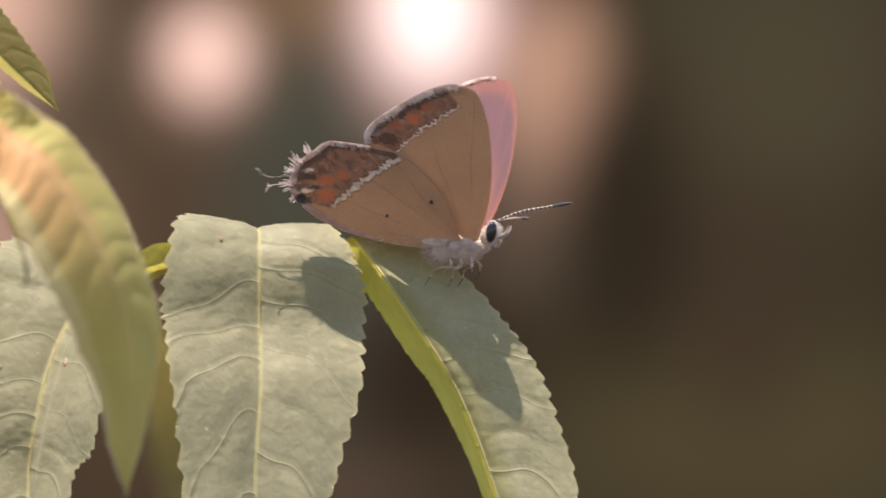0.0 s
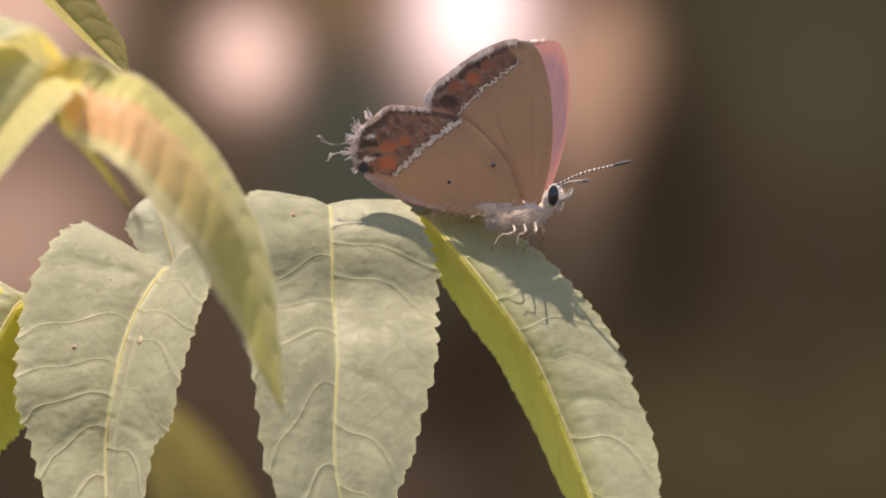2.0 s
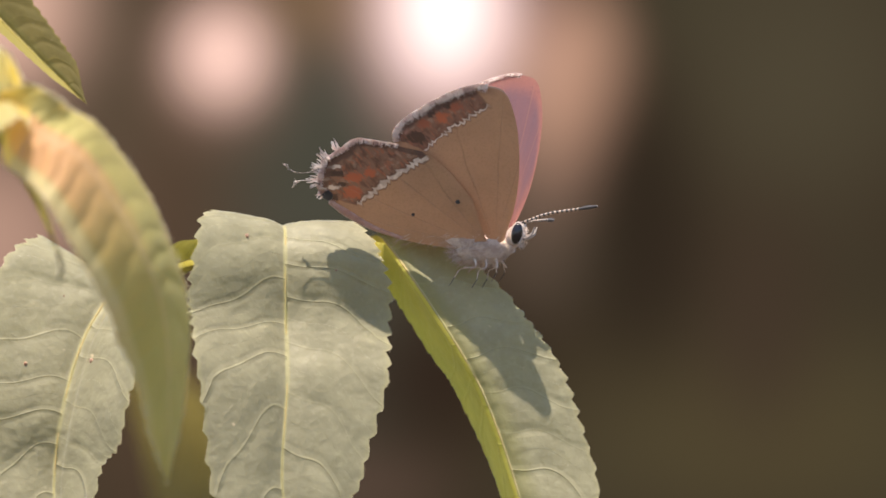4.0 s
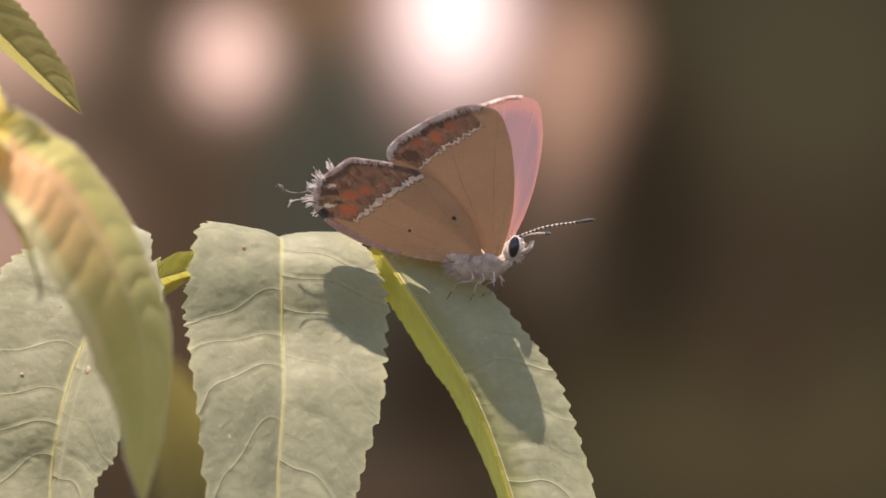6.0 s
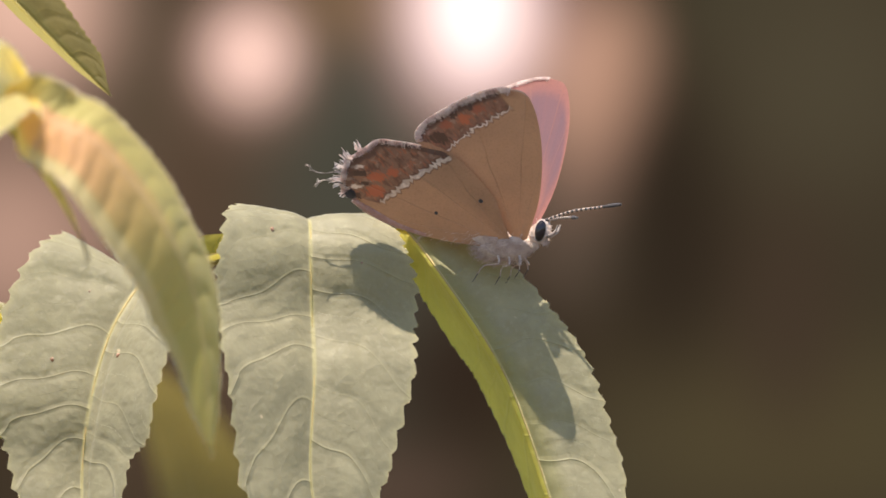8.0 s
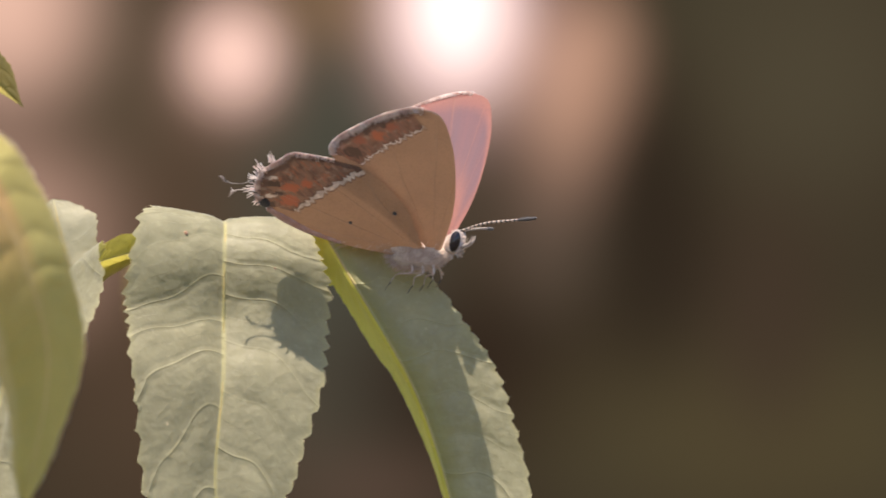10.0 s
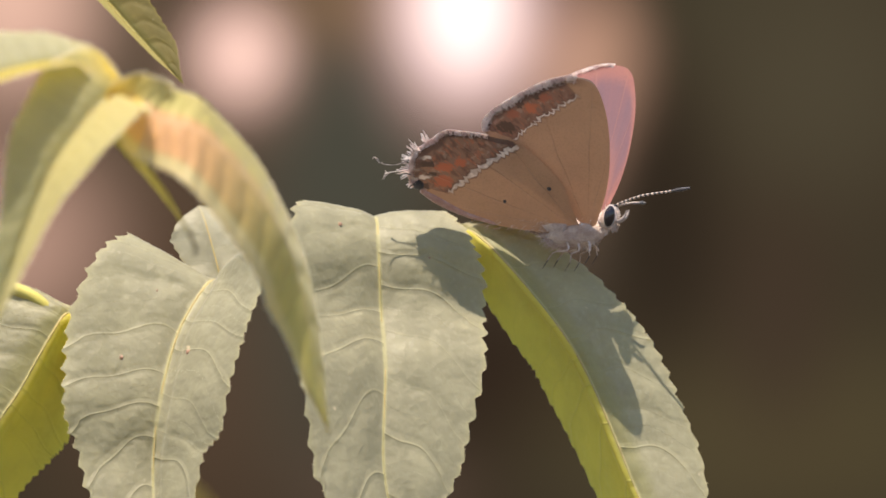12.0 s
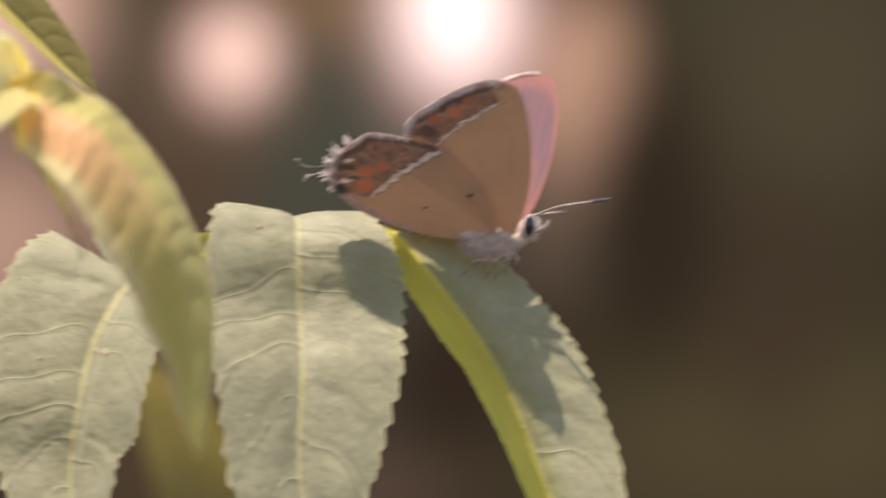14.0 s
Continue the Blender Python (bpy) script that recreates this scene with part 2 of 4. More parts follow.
def upperwing_material(name):
    """Upper side of a wing: purple-pink gloss, warmer towards the front edge and along the veins."""
    k = Nodes(name)
    uv = k.add("ShaderNodeSeparateXYZ", Vector=k.coords("UV"))
    u, v = uv.outputs[0], uv.outputs[1]
    obj = k.coords("Object")
    streak = k.add("ShaderNodeCombineXYZ", X=k.math("MULTIPLY", u, 24.0), Y=k.math("MULTIPLY", v, 1.6)).outputs[0]
    purple = k.mix(k.step(k.noise(streak, 1.0, 3.0), 0.3, 0.7), rgb(0.138, 0.068, 0.088), rgb(0.172, 0.073, 0.085))
    warm = k.math("MAXIMUM", k.math("SUBTRACT", 1.0, k.step(u, 0.04, 0.2)), k.step(v, 0.86, 0.98))
    warm = k.math("MAXIMUM", warm, k.math("SUBTRACT", 1.0, k.step(v, 0.3, 0.65)))
    colour = k.mix(k.math("MULTIPLY", warm, 0.75), purple, rgb(0.34, 0.12, 0.085))
    fine = k.noise(obj, 6000.0, 2.0)
    colour = k.mix(k.math("MULTIPLY", k.step(fine, 0.45, 0.7), 0.3), colour, rgb(0.12, 0.05, 0.06))
    ray = k.math("PINGPONG", k.math("MULTIPLY", u, 8.0), 0.5)
    vein = k.math("MULTIPLY", k.math("SUBTRACT", 1.0, k.step(ray, 0.0, 0.05)), 0.5)
    colour = k.mix(vein, colour, rgb(0.3, 0.13, 0.1))
    return wing_skin(k, colour, k.math("ADD", vein, k.math("MULTIPLY", fine, 0.3)), 0.17, rgb(0.25, 0.085, 0.08))


def fringe_material():
    """Fine scales that glow when the sun is behind them."""
    k = Nodes("fringe_scales")
    tone = k.mix(k.step(k.noise(k.coords("Object"), 900.0, 3.0), 0.35, 0.6), rgb(0.66, 0.5, 0.46), rgb(0.92, 0.84, 0.8))
    b = k.add("ShaderNodeBsdfPrincipled", Base_Color=tone, Roughness=0.8)
    t = k.add("ShaderNodeBsdfTranslucent", Color=tone)
    both = k.add("ShaderNodeMixShader", Fac=0.6)
    k.put(both.inputs[1], b.outputs[0])
    k.put(both.inputs[2], t.outputs[0])
    return k.finish(both.outputs[0])


RUST = (0.3, 0.085, 0.045)
ORANGE, SOOT, CREAM = (0.44, 0.11, 0.045), (0.03, 0.018, 0.016), (0.75, 0.64, 0.55)
WING_HIND = underwing_material("hindwing_scales", (-4.35, 7.75), (-10.0, 3.75), 0.4, 0.34, 0.85, 0.22,
                               ((-10.6, 4.8, 0.75, 0.6, ORANGE), (-10.3, 6.2, 0.7, 0.45, ORANGE), (-9.0, 6.6, 0.45, 0.4, ORANGE), (-11.7, 6.6, 0.75, 0.28, SOOT), (-11.3, 5.55, 0.5, 0.2, SOOT), (-12.4, 4.3, 0.6, 0.5, SOOT), (-12.1, 5.3, 0.55, 0.22, CREAM), (-12.6, 6.1, 0.4, 0.16, CREAM), (-11.8, 7.2, 0.5, 0.16, CREAM)),
                               0.1, (0.22, 0.12, 0.08), 0.95)
WING_FORE = underwing_material("forewing_scales", (0.7, 12.4), (-4.6, 8.5), 0.1, 0.36, 0.75, 0.085,
                               ((-3.1, 11.2, 0.5, 0.5, ORANGE), (-1.9, 12.1, 0.5, 0.35, RUST), (-4.6, 10.6, 0.5, 0.4, RUST), (-4.0, 11.5, 0.36, 0.36, SOOT), (-5.2, 9.4, 0.9, 0.5, SOOT), (-2.6, 12.3, 0.3, 0.3, SOOT), (-6.3, 10.0, 0.5, 0.4, (0.3, 0.17, 0.14))),
                               0.16, (0.2, 0.1, 0.07), 0.93)
WING_TOP = upperwing_material("wing_upper_scales")
FRINGE = fringe_material()
TAIL = soft_material("tail_scales", (0.07, 0.055, 0.05), (0.4, 0.34, 0.31), 700.0, 0.9, 0.5)
FUR = soft_material("pale_fur", (0.42, 0.3, 0.24), (0.64, 0.51, 0.42), 1500.0, 0.95, 0.8, 0.0003)
MIDRIB = soft_material("leaf_midrib", (0.34, 0.31, 0.11), (0.46, 0.34, 0.12), 350.0, 0.6, 0.3, 0.00005)
DOWN = soft_material("leaf_down", (0.6, 0.52, 0.3), (0.7, 0.62, 0.4), 900.0, 0.9, 0.8)
FOLD = soft_material("wing_fold", (0.42, 0.22, 0.16), (0.52, 0.32, 0.26), 1200.0, 0.9, 0.6, 0.0003)
WHITE = soft_material("white_scales", (0.33, 0.28, 0.265), (0.48, 0.42, 0.395), 2500.0, 0.8)
BLACK = soft_material("black_scales", (0.012, 0.01, 0.012), (0.03, 0.025, 0.03), 2500.0, 0.6)
EYE_BLACK = soft_material("eye_black", (0.006, 0.005, 0.008), (0.012, 0.01, 0.014), 3000.0, 0.12, 0.0, 0.00001)
CURLED = soft_material("curled_tip", (0.1, 0.085, 0.045), (0.19, 0.16, 0.08), 700.0, 0.7)
SPECK = soft_material("gall", (0.3, 0.17, 0.1), (0.5, 0.3, 0.2), 3000.0, 0.7)
BARK = soft_material("shrub_bark", (0.12, 0.085, 0.055), (0.2, 0.15, 0.1), 160.0, 0.9, 0.0, 0.0006)
SOIL = soft_material("leaf_litter", (0.07, 0.05, 0.032), (0.13, 0.1, 0.06), 55.0, 0.95, 0.0, 0.01)


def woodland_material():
    """Far woodland as emission: dim brown and olive depths, bright sky gaps painted in."""
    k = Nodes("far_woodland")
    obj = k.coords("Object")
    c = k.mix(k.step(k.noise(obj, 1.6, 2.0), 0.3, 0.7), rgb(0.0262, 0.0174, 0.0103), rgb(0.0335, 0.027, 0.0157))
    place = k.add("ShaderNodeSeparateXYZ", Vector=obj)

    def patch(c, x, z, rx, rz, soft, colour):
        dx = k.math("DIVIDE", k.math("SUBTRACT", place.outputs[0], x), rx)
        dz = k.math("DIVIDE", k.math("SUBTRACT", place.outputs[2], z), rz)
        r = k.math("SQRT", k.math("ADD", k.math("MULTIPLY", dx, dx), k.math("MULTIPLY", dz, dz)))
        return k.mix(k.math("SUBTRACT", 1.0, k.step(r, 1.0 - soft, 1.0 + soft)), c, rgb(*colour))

    for p in GLOW_UNDER + GLOW_OVER:
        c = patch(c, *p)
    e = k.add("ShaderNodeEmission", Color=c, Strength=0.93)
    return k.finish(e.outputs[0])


# painted patches of glow, later over earlier: x, height, half width, half height, softness, colour
GLOW_UNDER = (
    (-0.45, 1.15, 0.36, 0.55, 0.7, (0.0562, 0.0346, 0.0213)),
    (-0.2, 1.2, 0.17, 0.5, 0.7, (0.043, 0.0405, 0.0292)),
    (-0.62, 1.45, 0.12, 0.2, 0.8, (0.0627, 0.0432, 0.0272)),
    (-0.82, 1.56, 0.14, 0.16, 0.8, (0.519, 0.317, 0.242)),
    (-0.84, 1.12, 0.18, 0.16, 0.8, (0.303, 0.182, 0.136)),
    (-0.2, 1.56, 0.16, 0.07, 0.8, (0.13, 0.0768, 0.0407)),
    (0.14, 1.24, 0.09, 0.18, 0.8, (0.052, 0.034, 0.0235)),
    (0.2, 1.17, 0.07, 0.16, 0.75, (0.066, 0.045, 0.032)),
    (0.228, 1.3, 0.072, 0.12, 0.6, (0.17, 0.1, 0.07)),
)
GLOW_OVER = (
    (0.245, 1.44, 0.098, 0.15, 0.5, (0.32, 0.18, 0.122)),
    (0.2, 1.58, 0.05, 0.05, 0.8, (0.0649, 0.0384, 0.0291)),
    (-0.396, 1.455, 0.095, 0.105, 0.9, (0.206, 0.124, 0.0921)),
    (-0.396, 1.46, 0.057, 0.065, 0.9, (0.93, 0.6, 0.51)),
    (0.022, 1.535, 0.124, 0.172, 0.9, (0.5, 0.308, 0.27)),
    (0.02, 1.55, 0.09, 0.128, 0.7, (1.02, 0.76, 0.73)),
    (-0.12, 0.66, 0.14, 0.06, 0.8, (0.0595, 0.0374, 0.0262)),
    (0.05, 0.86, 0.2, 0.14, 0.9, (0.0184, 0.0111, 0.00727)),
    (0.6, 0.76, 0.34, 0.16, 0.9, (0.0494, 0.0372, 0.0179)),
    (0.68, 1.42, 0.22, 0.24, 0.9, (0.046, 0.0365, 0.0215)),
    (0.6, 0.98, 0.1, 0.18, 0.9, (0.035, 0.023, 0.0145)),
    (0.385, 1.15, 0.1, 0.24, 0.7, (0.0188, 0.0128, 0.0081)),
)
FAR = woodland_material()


# ---- shapes ----
def part(name, bm, material, parent=None, label=""):
    """Links a bmesh as one smooth mesh object parented to a thing or a part."""
    me = bpy.data.meshes.new(name)
    for f in bm.faces:
        f.smooth = True
    bm.to_mesh(me)
    bm.free()
    me.materials.append(material)
    ob = new(name, me)
    ob.parent = parent
    if label:
        tagged(ob, label)
    return ob


def thing(name, label, category, group=""):
    return tagged(new(name), label, category, group)


def curve_at(points, u):
    """A smooth curve (Catmull-Rom) through the points, for u from 0 to 1."""
    n = len(points) - 1
    s = min(max(u, 0.0), 1.0) * n
    i = min(int(s), n - 1)
    f = s - i
    p1, p2 = Vector(points[i]), Vector(points[i + 1])
    p0 = Vector(points[i - 1]) if i else p1 * 2 - p2
    p3 = Vector(points[i + 2]) if i + 2 <= n else p2 * 2 - p1
    return 0.5 * (2 * p1 + (p2 - p0) * f + (2 * p0 - 5 * p1 + 4 * p2 - p3) * f * f + (3 * p1 - p0 - 3 * p2 + p3) * f ** 3)


def smooth_interp(u, pairs):
    for (a, x), (b, y) in zip(pairs, pairs[1:]):
        if u <= b:
            f = (u - a) / (b - a)
            f = f * f * (3 - 2 * f) * 0.4 + f * 0.6
            return x + (y - x) * f
    return pairs[-1][1]


def tube(points, radii, sides=10, steps=40, bm=None):
    """A round stem along a curve, with its radius given along the way."""
    bm = bm or bmesh.new()
    rings = []
    for i in range(steps + 1):
        u = i / steps
        c = curve_at(points, u)
        d = (curve_at(points, u + 0.01) - curve_at(points, u - 0.01)).normalized()
        a = d.orthogonal().normalized() if not rings else (last - d * last.dot(d)).normalized()
        last = a
        b = d.cross(a)
        r = smooth_interp(u, radii)
        rings.append([bm.verts.new((c + (a * math.cos(t) + b * math.sin(t)) * r) * MM) for t in (2 * math.pi * j / sides for j in range(sides))])
    for p, q in zip(rings, rings[1:]):
        for j in range(sides):
            bm.faces.new((p[j], p[(j + 1) % sides], q[(j + 1) % sides], q[j]))
    bm.faces.new(rings[0][::-1])
    bm.faces.new(rings[-1])
    return bm


def leaf(name, parent, material, midrib, widths, side, folds, label="", veins=12, teeth=32, tooth=0.5, curl=0.0, puff=0.17, nu=224, nv=20, slant=1.25, seed=0, down=0.0, wave=1.0, ridge=0.55):
    """A leaf: midrib through points, half widths along it, the way across it at base and tip,
    the angle at which its two halves rise off the midrib (left, right), saw teeth and raised quilting between the veins."""
    bm = bmesh.new()
    uv = bm.loops.layers.uv.new("UVMap")
    rnd = random.Random(seed)
    off = Vector((rnd.random() * 50, rnd.random() * 50, rnd.random() * 50))
    grid, where = [], {}
    s0, s1 = Vector(side[0]), Vector(side[1])
    for i in range(nu + 1):
        u = i / nu
        c = curve_at(midrib, u)
        d = (curve_at(midrib, u + 0.01) - curve_at(midrib, u - 0.01)).normalized()
        s = s0.lerp(s1, u)
        s = (s - d * s.dot(d)).normalized()
        up = s.cross(d) * -1.0
        row = []
        for j in range(-nv, nv + 1):
            v = j / nv
            av = abs(v)
            w = smooth_interp(u, widths)
            saw = (u * teeth + (0.37 if v < 0 else 0.0)) % 1.0
            w += (tooth * (min(1.0, 1.25 * saw) * (1.0 if saw < 0.8 else (1 - saw) * 5) - 0.5) * (0.85 + 0.6 * noise.noise(Vector((u * 30, v * 2, 3)) + off))) * min(1.0, w / 3) * av ** 6
            fold = radians(folds[0] if v < 0 else folds[1]) * min(1.0, max(0.25, (u - 0.08) / 0.16))
            half = 0.45 if v > 0 else 0.0
            ph = u * veins - av ** 1.7 * slant * (0.45 + 0.7 * u) + half + 0.13 * math.sin(u * 23.0 + half * 7.0) + 0.07 * math.sin((v * 0.5 + 0.5) * 19.0)
            near = abs(ph - round(ph))
            h = puff * (0.45 * (1 - math.exp(-(near / 0.1) ** 2)) + 0.55 * math.sin(math.pi * near)) * min(1.0, av * 4) * (1 - av ** 5)
            h += wave * noise.noise(Vector((u * 9, v * 2.2, 0)) + off) * 0.22 * av * min(1.0, w / 6) + wave * noise.noise(Vector((u * 28, v * 7, 5)) + off) * 0.045 + wave * abs(noise.noise(Vector((u * 60, v * 14, 9)) + off)) * 0.05 * min(1.0, w / 5)
            h -= 0.12 * min(1.0, ridge * 2) * math.exp(-(av / 0.05) ** 2)
            soft = min(1.0, av * (6 if ridge else 18))
            p = c + s * (v * w * math.cos(fold * soft)) + up * (av * w * math.sin(fold * soft) + curl * av * av * w + h)
            vert = bm.verts.new(p * MM)
            where[vert] = (u, v * 0.5 + 0.5)
            row.append(vert)
        grid.append(row)
    for p, q in zip(grid, grid[1:]):
        for j in range(2 * nv):
            f = bm.faces.new((p[j], p[j + 1], q[j + 1], q[j]))
            for l in f.loops:
                l[uv].uv = where[l.vert]
    edges = [[row[0].co.copy(), row[0].co - row[1].co] for row in grid] + [[row[-1].co.copy(), row[-1].co - row[-2].co] for row in grid]
    ob = part(name, bm, material, parent, label)
    rib = []
    for i in range(9):
        u = 0.06 + 0.115 * i
        c = curve_at(midrib, u)
        d = (curve_at(midrib, u + 0.01) - curve_at(midrib, u - 0.01)).normalized()
        s = s0.lerp(s1, u)
        s = (s - d * s.dot(d)).normalized()
        rib.append(c - s.cross(d) * -0.09)
    if ridge:
        part("midrib", tube(rib, [(0, 0.15 * ridge), (0.5, 0.1 * ridge), (1, 0.03 * ridge)], 6, 60), MIDRIB, ob, "pale raised midrib")
    if down:
        bm = bmesh.new()
        for i in range(2200 if down > 0.3 else 700):
            k = rnd.randrange(len(edges) - 1)
            p = edges[k][0].lerp(edges[k + 1][0], rnd.random()) if k != nu else edges[k][0]
            d = (edges[k][1].normalized() + Vector((rnd.gauss(0, 0.5), rnd.gauss(0, 0.5), rnd.gauss(0, 0.5)))).normalized() * down * rnd.uniform(0.5, 1.3) * MM
            s = d.orthogonal().normalized() * 0.018 * MM
            bm.faces.new([bm.verts.new(q) for q in (p - s, p + s, p + d)])
        part("down", bm, DOWN, ob, "short pale hairs along the edge")
    return ob


def ball(centre, radii, turn=(0, 0, 0), bm=None, segs=20, rough=0.0):
    """An ellipsoid with an uneven surface."""
    bm = bm or bmesh.new()
    got = bmesh.ops.create_uvsphere(bm, u_segments=segs, v_segments=segs // 2 + 2, radius=1.0)
    m = Euler([radians(a) for a in turn]).to_matrix()
    for v in got["verts"]:
        k = 1 + rough * noise.noise(v.co * 3 + Vector(centre))
        v.co = (Vector(centre) + m @ Vector((v.co.x * radii[0] * k, v.co.y * radii[1] * k, v.co.z * radii[2] * k))) * MM
    return bm


# ---- ground and distance ----
def ground():
    bm = bmesh.new()
    n, grid = 40, []
    for i in range(n + 1):
        row = []
        for j in range(n + 1):
            x, y = [math.copysign(abs(a) ** 3, a) * 400 for a in (2 * i / n - 1, 2 * j / n - 1)]
            row.append(bm.verts.new((x, y, 0.03 * noise.noise(Vector((x, y, 0))) - 0.03)))
        grid.append(row)
    for i in range(n):
        for j in range(n):
            bm.faces.new((grid[i][j], grid[i + 1][j], grid[i + 1][j + 1], grid[i][j + 1]))
    return tagged(part("ground", bm, SOIL), "brown woodland ground covered in leaf litter", "ground", kind="structure")


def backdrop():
    """A bowed sheet of distance far behind the plants, glowing by its own material."""
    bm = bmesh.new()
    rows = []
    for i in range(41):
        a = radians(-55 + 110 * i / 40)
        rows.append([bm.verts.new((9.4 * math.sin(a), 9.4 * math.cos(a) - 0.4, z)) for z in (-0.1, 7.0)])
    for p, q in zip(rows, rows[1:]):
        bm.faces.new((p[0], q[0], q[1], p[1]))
    return tagged(part("backdrop", bm, FAR), "glowing backdrop painted as dim distant woodland with bright sky gaps", "backdrop", kind="structure")


ground()
backdrop()


# ---- plants ----
def leafy_twig():
    """The twig that carries the butterfly; its space has its zero at the top of the large hanging leaf."""
    t = thing("leafy_twig", "green twig with drooping serrated grey-green leaves", "plant")
    stem = [(9, 4.5, -1.2), (2, 7, -2.6), (-6, 5, -2.4), (-9.5, 5, -3.9), (-14, 7, -6.6), (-24.5, 5, -8.4), (-40, 12, -24), (-62, 30, -92)]
    part("stem", tube(stem, [(0, 0.5), (0.3, 0.75), (0.5, 0.9), (0.7, 1.2), (1, 1.6)], 12, 120), STEM, t)
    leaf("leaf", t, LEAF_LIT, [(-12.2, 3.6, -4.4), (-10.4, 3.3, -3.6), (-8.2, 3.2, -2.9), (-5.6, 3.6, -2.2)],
         [(0, 0.3), (0.3, 0.9), (0.7, 1.7), (1, 1.2)], ((0.3, 0.3, -1), (0.3, 0.3, -1)), (-5, 40), "small leaf base coloured yellow-green as if lit through", teeth=6, tooth=0.05, nu=40, veins=7, seed=16, puff=0.05, wave=0.3)
    centre = leaf("leaf", t, LEAF, [(-1.5, 7, -2.6), (-0.8, 4.5, -0.6), (0, 2, -0.1), (0.14, 0, -2.7), (0.2, -0.5, -7.5), (0.4, -2.8, -12.3), (0.05, -4.6, -20), (0.9, -5.3, -26.5), (0.75, -5.65, -35)],
         [(0, 0.5), (0.09, 1.0), (0.15, 2.2), (0.2, 4.1), (0.25, 5.9), (0.32, 7.3), (0.45, 8.45), (0.6, 8.05), (0.75, 6.3), (0.9, 2.6), (1, 0.05)], ((0.97, 0.2, 0), (0.95, 0.3, -0.06)), (13, 4), "broad grey-green leaf with a pale yellow midrib", seed=1, down=0.12)
    broad = leaf("leaf", t, LEAF, [(-12.6, 5, -5.2), (-12.7, 3.2, -4.7), (-13.7, 1.9, -5.3), (-16.0, 0, -9.3), (-17.4, -1.6, -14.6), (-18.0, -1.9, -19), (-18.2, -3.7, -26), (-20.1, -4, -34)],
         [(0, 0.5), (0.08, 1.4), (0.14, 2.8), (0.2, 5.5), (0.27, 7.8), (0.35, 8.5), (0.45, 8.5), (0.6, 7.6), (0.75, 5.5), (0.9, 2.6), (1, 0.05)], ((1, 0.12, 0.0), (0.99, 0.15, 0.0)), (4, 53), "broad grey-green leaf with a pale yellow midrib", seed=2, down=0.12)
    leaf("leaf", t, LEAF_SMALL, [(-12.4, 3.4, -5.0), (-13.0, 3.6, -2.4), (-13.6, 4.0, -0.1), (-14.1, 5.0, 1.3)],
         [(0, 0.6), (0.25, 2.6), (0.6, 3.2), (0.85, 2.3), (0.95, 1.3), (1, 0.1)], ((1, 0, -0.1), (1, 0, 0)), (18, 18), "small rounded pale green leaf", teeth=9, tooth=0.2, nu=60, veins=5, seed=3, puff=0.04, wave=0.4)
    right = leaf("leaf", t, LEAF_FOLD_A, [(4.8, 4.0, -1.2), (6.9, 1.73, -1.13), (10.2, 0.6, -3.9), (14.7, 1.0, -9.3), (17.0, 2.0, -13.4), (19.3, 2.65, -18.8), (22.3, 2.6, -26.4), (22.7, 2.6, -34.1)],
                 [(0, 0.7), (0.1, 1.2), (0.22, 3.9), (0.4, 5.9), (0.58, 6.67), (0.75, 6.44), (0.9, 3.85), (1, 0.05)], ((0.677, 0.334, 0.453), (1.0, -0.043, 0.403)), (-57, -28), "folded grey-green leaf, one half coloured yellow as if lit through", seed=4, down=0.12, tooth=0.32)
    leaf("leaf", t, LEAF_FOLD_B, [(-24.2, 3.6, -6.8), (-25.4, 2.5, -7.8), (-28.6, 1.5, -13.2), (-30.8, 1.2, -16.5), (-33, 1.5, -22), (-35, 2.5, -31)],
         [(0, 0.7), (0.15, 4.2), (0.4, 8.0), (0.6, 8.0), (0.8, 5.6), (1, 0.05)], ((0.8, -0.3, -0.5), (1, -0.2, -0.4)), (10, -66), "folded leaf, one half coloured yellow as if lit through", seed=5)
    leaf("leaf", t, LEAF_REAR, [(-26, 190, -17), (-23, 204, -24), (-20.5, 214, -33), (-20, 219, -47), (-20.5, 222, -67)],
         [(0, 0.6), (0.25, 4.7), (0.5, 6.6), (0.8, 4.7), (1, 0.05)], ((1, 0.5, 0), (1, 0.4, 0)), (20, 20), "olive leaf behind the others, its colour dark as in shade", seed=6, puff=0.15, wave=0.4)
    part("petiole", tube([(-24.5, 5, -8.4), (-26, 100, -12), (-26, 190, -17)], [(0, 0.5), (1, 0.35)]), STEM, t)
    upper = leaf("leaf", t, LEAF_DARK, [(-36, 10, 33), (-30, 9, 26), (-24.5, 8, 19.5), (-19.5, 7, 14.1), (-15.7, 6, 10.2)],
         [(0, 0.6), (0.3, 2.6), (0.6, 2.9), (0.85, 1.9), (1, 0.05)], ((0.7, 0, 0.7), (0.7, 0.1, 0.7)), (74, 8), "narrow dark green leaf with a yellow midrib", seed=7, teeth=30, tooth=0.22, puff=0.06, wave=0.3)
    part("petiole", tube([(-25, 3.5, -7.8), (-28, 3.2, -5.4), (-32, 3.4, -4.9), (-38, 5, -9), (-40.5, 12, -24.5)], [(0, 0.45), (0.5, 0.6), (1, 0.8)]), STEM, t, "curved yellow leaf stalk")
    part("petiole", tube([(-40, 12, -24), (-50, 12, 0), (-46, 11, 28), (-36, 10, 33)], [(0, 0.9), (1, 0.5)]), STEM, t)
    specks(centre, ((0.335, 0.27, 0.17), (0.4, 0.74, 0.09)))
    specks(broad, ((0.47, 0.62, 0.2), (0.5, 0.27, 0.17), (0.36, 0.33, 0.08)))
    return t, right, upper


